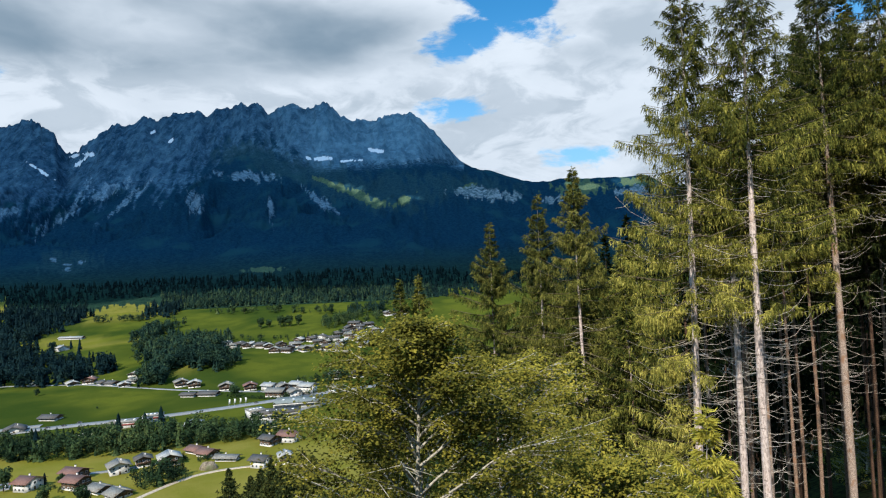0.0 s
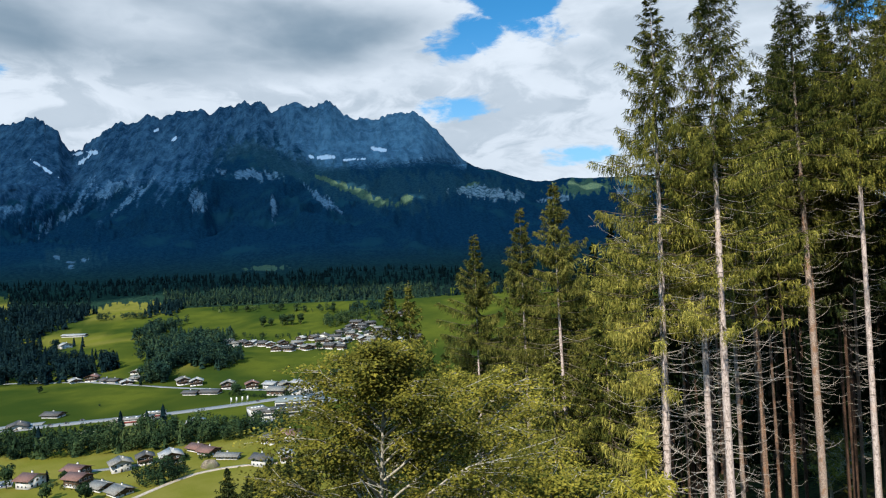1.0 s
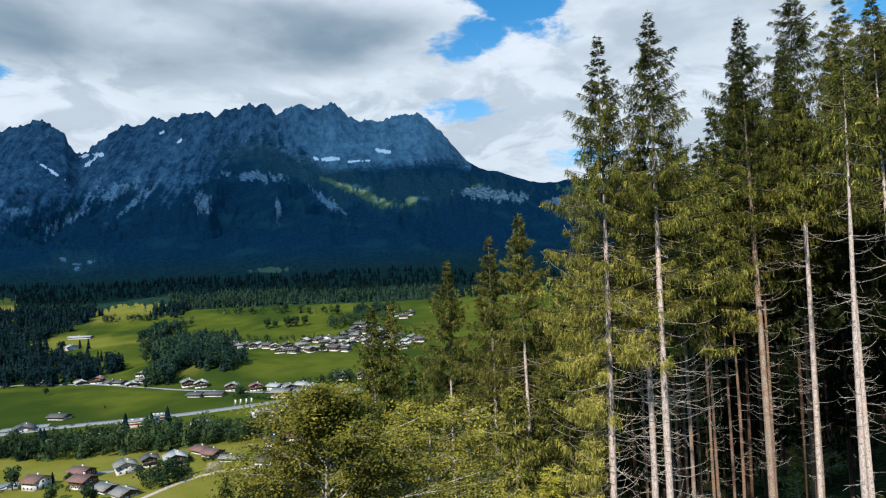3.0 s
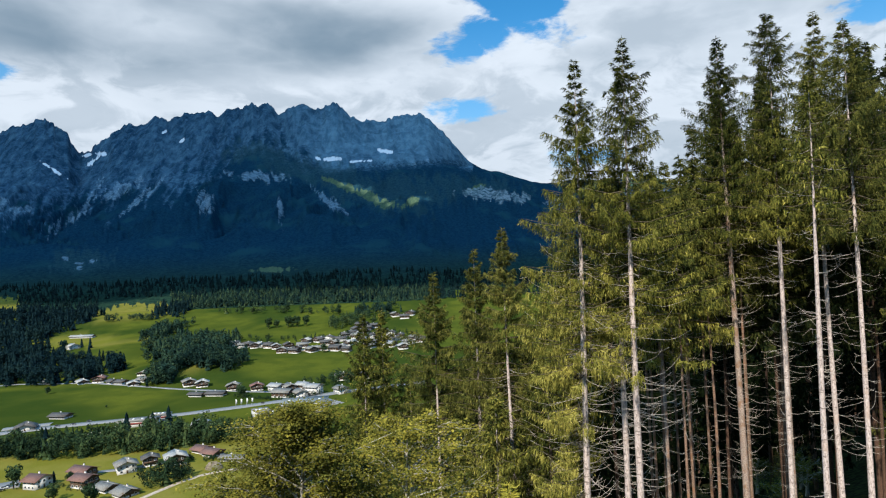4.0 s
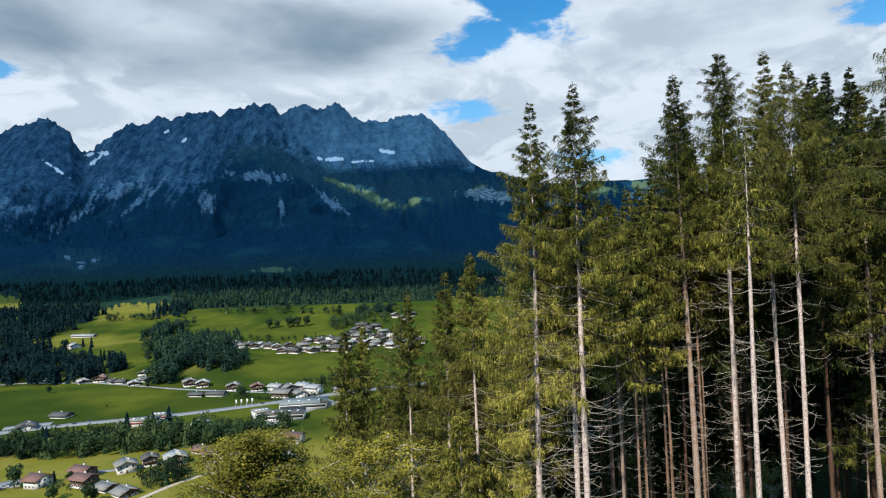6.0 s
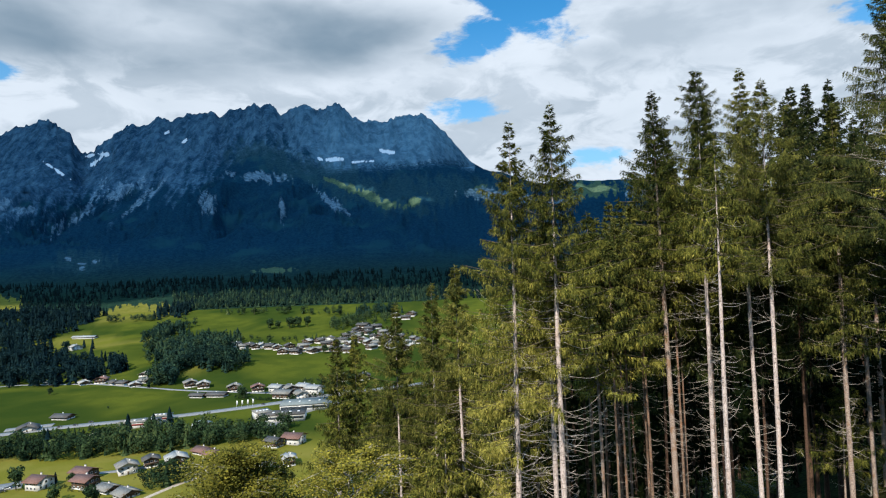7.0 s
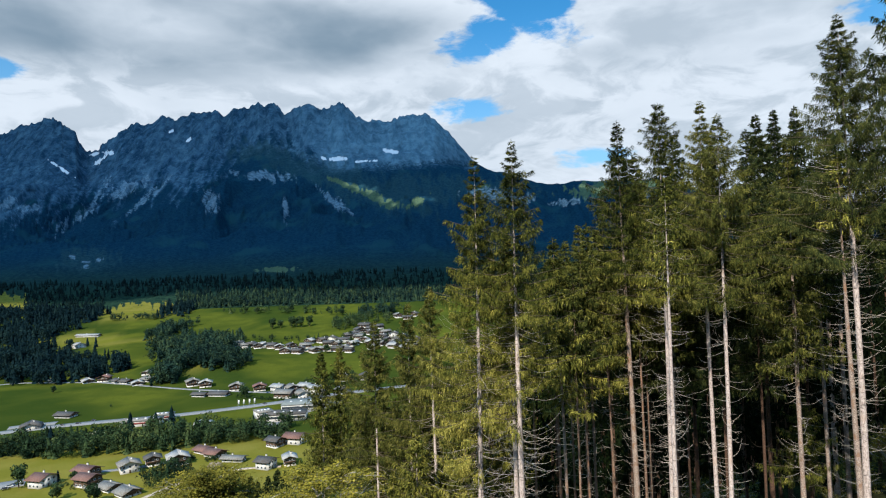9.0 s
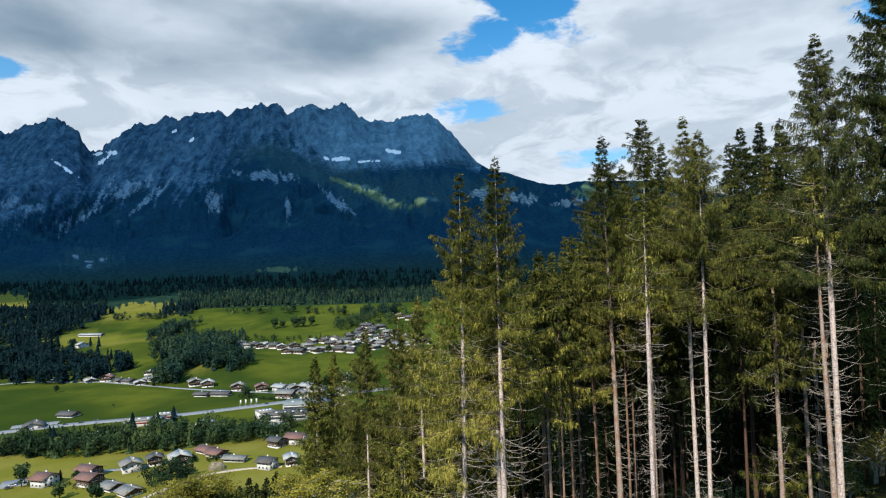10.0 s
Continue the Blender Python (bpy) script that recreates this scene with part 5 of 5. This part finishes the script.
for x, y in (
    (-334.8, 962.4), (-312.5, 960.5), (-288.2, 957.8), (-256.6, 953.9), (-236.3, 910.2), (-233.6, 950.9), (-203.4, 923.0), (-215.4, 989.4), (-186.7, 961.0), (-176.9, 919.5),
    (-157.9, 909.2), (-170.1, 1033.8), (-146.7, 980.2), (-147.6, 1065.4), (-120.1, 1001.7), (-100.5, 949.3), (-125.0, 928.4), (-94.0, 973.1),
):
    kind = rng.randint(4)
    chalet_thing(x, y, rng.uniform(8, 13), rng.uniform(9, 15), rng.uniform(-40, 40) + 90 * (rng.rand() < 0.3), (ROOF_GREY, ROOF_GREY, ROOF_DARK, ROOF_DARK)[kind], 2, rng.rand() < 0.82, (GREYR, GREYR, DARKR, DARKR)[kind])


# ---- along the main road ----
def hall(x, y, w, d, h, turn, roof, label, band=None):
    """A long low commercial building: walls, parapet roof, a strip of windows, roof lights."""
    z = float(ground_z(np.array(x), np.array(y)))
    root = thing("hall", pose(x, y, z, 0, 0, turn), label, "building")
    mesh_part("wall", mesh_of("wall", *box_co(-w / 2, w / 2, -d / 2, d / 2, -1.5, h), PLASTER), root)
    mesh_part("roof", mesh_of("roof", *box_co(-w / 2 - 0.5, w / 2 + 0.5, -d / 2 - 0.5, d / 2 + 0.5, h, h + 0.6), roof), root)
    mesh_part("band", mesh_of("band", *box_co(-w / 2 + 0.6, w / 2 - 0.6, -d / 2 - 0.06, -d / 2 + 0.1, h * 0.45, h * 0.8), band or GLASS), root, "dark window strip")
    for i in range(4):
        px = (i - 1.5) * w / 4.6
        mesh_part("skylight", mesh_of("skylight", *box_co(px - 1.0, px + 1.0, -1.2, 1.2, h + 0.6, h + 1.2), PAINTED), root)
    return root


RED_PAINT = speckled("red painted boards", (0.13, 0.03, 0.028), (0.18, 0.045, 0.04), 1.0, 0.6)
hall(-152.0, 553.7, 34, 20, 6.0, 8, ROOF_DARK, "commercial hall with a dark flat roof and white front")
hall(-145.8, 597.6, 44, 28, 6.0, 8, ROOF_GREEN, "wide commercial hall with a grey-green flat roof")
hall(-176.0, 560.4, 14, 18, 6.5, 35, ROOF_GREY, "white gable-fronted workshop building by the road")
hall(-283.0, 546.9, 34, 14, 5.0, 12, ROOF_GREY, "long white roadside shop with a red band", RED_PAINT)
hall(-271.6, 566.3, 16, 12, 5.0, 12, ROOF_GREY, "small roadside shop with a grey roof", RED_PAINT)
for x, y in ((-216.2, 605.7), (-211.7, 607.6), (-206.6, 609.4), (-202.1, 611.4)):
    z = float(ground_z(np.array(x), np.array(y)))
    flag = thing("flag", pose(x, y, z, 0, 0, 10), "white vertical banner on a slender pole beside the road", "flag", "banners by the road")
    mesh_part("pole", mesh_of("pole", *tube([(0, 0, -0.5), (0, 0, 4), (0, 0, 8)], [0.09, 0.08, 0.06], 6), PAINTED), flag)
    mesh_part("cloth", mesh_of("cloth", *box_co(0.1, 1.4, -0.03, 0.03, 3.4, 7.6), PAINTED), flag)


def car(x, y, turn, paint, label):
    z = float(ground_z(np.array(x), np.array(y))) + 0.38
    root = thing("car", pose(x, y, z, 0, 0, turn), label, "car", "cars in the valley")
    body = np.array([(-2.1, 0.35), (-2.1, 0.8), (-1.2, 0.95), (1.3, 0.95), (2.1, 0.75), (2.1, 0.35)])
    cabin = np.array([(-1.7, 0.9), (-1.2, 1.45), (0.5, 1.45), (1.2, 0.92)])
    for name, outline, half, mat in (("body", body, 0.88, paint), ("cabin", cabin, 0.78, GLASS)):
        bm = bmesh.new()
        a = [bm.verts.new((px, -half, pz)) for px, pz in outline]
        b = [bm.verts.new((px, half, pz)) for px, pz in outline]
        bm.faces.new(a), bm.faces.new(b[::-1])
        for i in range(len(a)):
            j = (i + 1) % len(a)
            bm.faces.new((a[i], b[i], b[j], a[j]))
        bmesh.ops.recalc_face_normals(bm, faces=bm.faces)
        mesh = bpy.data.meshes.new(name)
        bm.to_mesh(mesh), bm.free()
        mesh.materials.append(mat)
        mesh_part(name, mesh, root)
    for px in (-1.3, 1.3):
        for py in (-0.82, 0.82):
            wheel = mesh_part("wheel", mesh_of("wheel", *tube([(px, py - 0.105, 0.33), (px, py - 0.1, 0.33), (px, py + 0.1, 0.33), (px, py + 0.105, 0.33)], [0.01, 0.33, 0.33, 0.01], 10), RUBBER), root)
            mesh_part("rim", mesh_of("rim", *tube([(px, py - 0.125, 0.33), (px, py - 0.12, 0.33), (px, py + 0.12, 0.33), (px, py + 0.125, 0.33)], [0.01, 0.2, 0.2, 0.01], 8), PAINTED), wheel)
    return root


CAR_WHITE = speckled("white car paint", (0.6, 0.6, 0.6), (0.66, 0.66, 0.66), 2.0, 0.3)
for x, y, turn, paint, label in (
    (-360.0, 552.6, 12, CAR_DARK, "dark car driving on the main road"), (-348.2, 557.5, 12, CAR_DARK, "dark car driving on the main road"),
    (-339.5, 567.0, 12, CAR_DARK, "dark car driving on the main road"), (-193.2, 617.8, 12, CAR_DARK, "dark car driving on the main road"),
    (-287.8, 388.9, 40, CAR_WHITE, "white car parked on the grey parking place"), (-287.1, 392.0, 40, CAR_BLUE, "blue car parked on the grey parking place"),
    (-287.7, 384.8, 40, CAR_DARK, "dark car parked on the grey parking place"), (-287.1, 395.2, 40, CAR_WHITE, "white car parked on the grey parking place"),
    (-207.0, 673.2, 20, CAR_BLUE, "blue car parked beside the chalet"), (-381.4, 556.8, 12, CAR_WHITE, "white car parked in the roadside yard"),
):
    car(x, y, turn, paint, label)
ribbon("track", [-232.9, 930.5, -214.0, 924.2, -186.5, 924.8], 14, GRAVEL, "pale bare ground between the village houses")
ribbon("track", [-313.4, 519.5, -312.4, 530.4, -310.2, 539.7, -300.6, 514.7], 9, GRAVEL, "bare gravel patch beside the trees")


def boulder(x, y, wide, high):
    """A weathered outcrop: a lumpy dome with a ragged skirt."""
    turn, rise = np.meshgrid(np.linspace(0, 2 * math.pi, 28, endpoint=False), np.linspace(0, 1, 10))
    lump = 0.72 + 0.55 * fractal(np.cos(turn) * 1.7 + 9, np.sin(turn) * 1.7 + rise * 2 + 4, 4)
    round_in = np.cos(rise * math.pi / 2) ** 0.7
    px, py = wide / 2 * np.cos(turn) * round_in * lump, wide / 3 * np.sin(turn) * round_in * lump
    mesh = grid_mesh("rock", px, py, high * np.sin(rise * math.pi / 2) * lump - 0.8, closed=True)
    mesh.materials.append(OUTCROP)
    root = thing("boulder", pose(x, y, float(ground_z(np.array(x), np.array(y)))), "brown weathered rock outcrop beside the farm track", "rock")
    mesh_part("rock", mesh, root)


OUTCROP = speckled("brown weathered stone", (0.075, 0.058, 0.040), (0.20, 0.165, 0.12), 0.7, 0.95, 0.3, c=(0.09, 0.095, 0.05))
boulder(-163.6, 415.9, 13.0, 5.0)

# single trees on the meadows
rng = np.random.RandomState(91)
LONE = [mesh_of("crown", far_broadleaf(50 + i, 620), np.arange(1860).reshape(-1, 3), VALLEY_LEAVES) for i in range(3)]
LONE_FIR = [mesh_of("crown", np.concatenate([far_conifer(70 + i), far_conifer(80 + i) * np.array([0.9, 0.9, 0.97])]), np.arange(252).reshape(-1, 3), FAR_NEEDLES) for i in range(3)]
LONE_STEM = mesh_of("trunk", *tube([(0, 0, -0.05), (0, 0, 0.3), (0, 0, 0.7)], [0.025, 0.02, 0.008], 6), LIVE_WOOD)


def lone_tree(x, y, h, fir=False):
    z = float(ground_z(np.array(x), np.array(y)))
    root = thing("meadow_tree", pose(x, y, z, 0, 0, rng.uniform(0, 360)) @ Matrix.Diagonal((h, h, h, 1)), "dark pointed spruce standing alone in the valley" if fir else "round leafy green tree on the meadow", "tree", "single trees in the valley")
    mesh_part("trunk", LONE_STEM, root)
    mesh_part("crown", (LONE_FIR if fir else LONE)[rng.randint(3)], root, kind="stuff")


for x, y, h, fir in (
    (-281.5, 388.5, 15, False), (-318.5, 475.2, 19, True), (-274.8, 512.3, 20, True), (-244.6, 523.8, 22, True), (-251.7, 510.1, 20, True), (-261.8, 397.8, 8, True), (-252.0, 399.3, 7, False),
    (-239.8, 363.6, 11, False), (-213.4, 357.5, 13, False), (-225.3, 653.2, 12, False), (-472.2, 708.7, 9, False), (-435.8, 1266.0, 15, False), (-408.3, 1250.9, 14, False),
):
    lone_tree(x, y, h, fir)
for x, y, h, fir in (
    (-333.0, 1106.0, 20, False), (-319.5, 1112.0, 16, False), (-299.0, 1110.0, 21, False), (-290.5, 1113.0, 18, False), (-281.5, 1112.0, 21, False), (-268.0, 1118.0, 20, False), (-224.0, 1203.0, 16, False), (-180.0, 1208.0, 20, False), (-284.6, 1227.6, 13, False), (-257.3, 1234.4, 14, False), (-480.2, 988.9, 15, False),
    (-336.9, 1251.5, 16, False), (-191.1, 905.6, 14, False), (-357.5, 626.8, 3, False), (-617.6, 1013.7, 15, True), (-591.5, 994.1, 18, True), (-638.5, 1000.9, 16, False), (-229.8, 1241.2, 14, False),
):
    lone_tree(x, y, h, fir)

# spruce tips on the slope below
for seed, x, y, top in ((51, -36.2, 100.0, -15.7), (52, -32.0, 98.0, -16.4), (53, -30.1, 97.0, -15.0), (54, -28.0, 96.0, -13.3), (55, -25.3, 92.0, -13.0), (56, -24.7, 95.0, -13.1), (57, -22.2, 92.0, -11.1), (58, -20.2, 89.0, -11.0), (59, -27.2, 90.0, -14.5), (60, -23.3, 87.0, -13.4)):
    edge_spruce(seed, x, y, top, top - 12, 3.3, 0.16, lush=1.0, snags=10, coarse=True, needles=NEEDLES_DEEP, label="dark young spruce on the slope below")
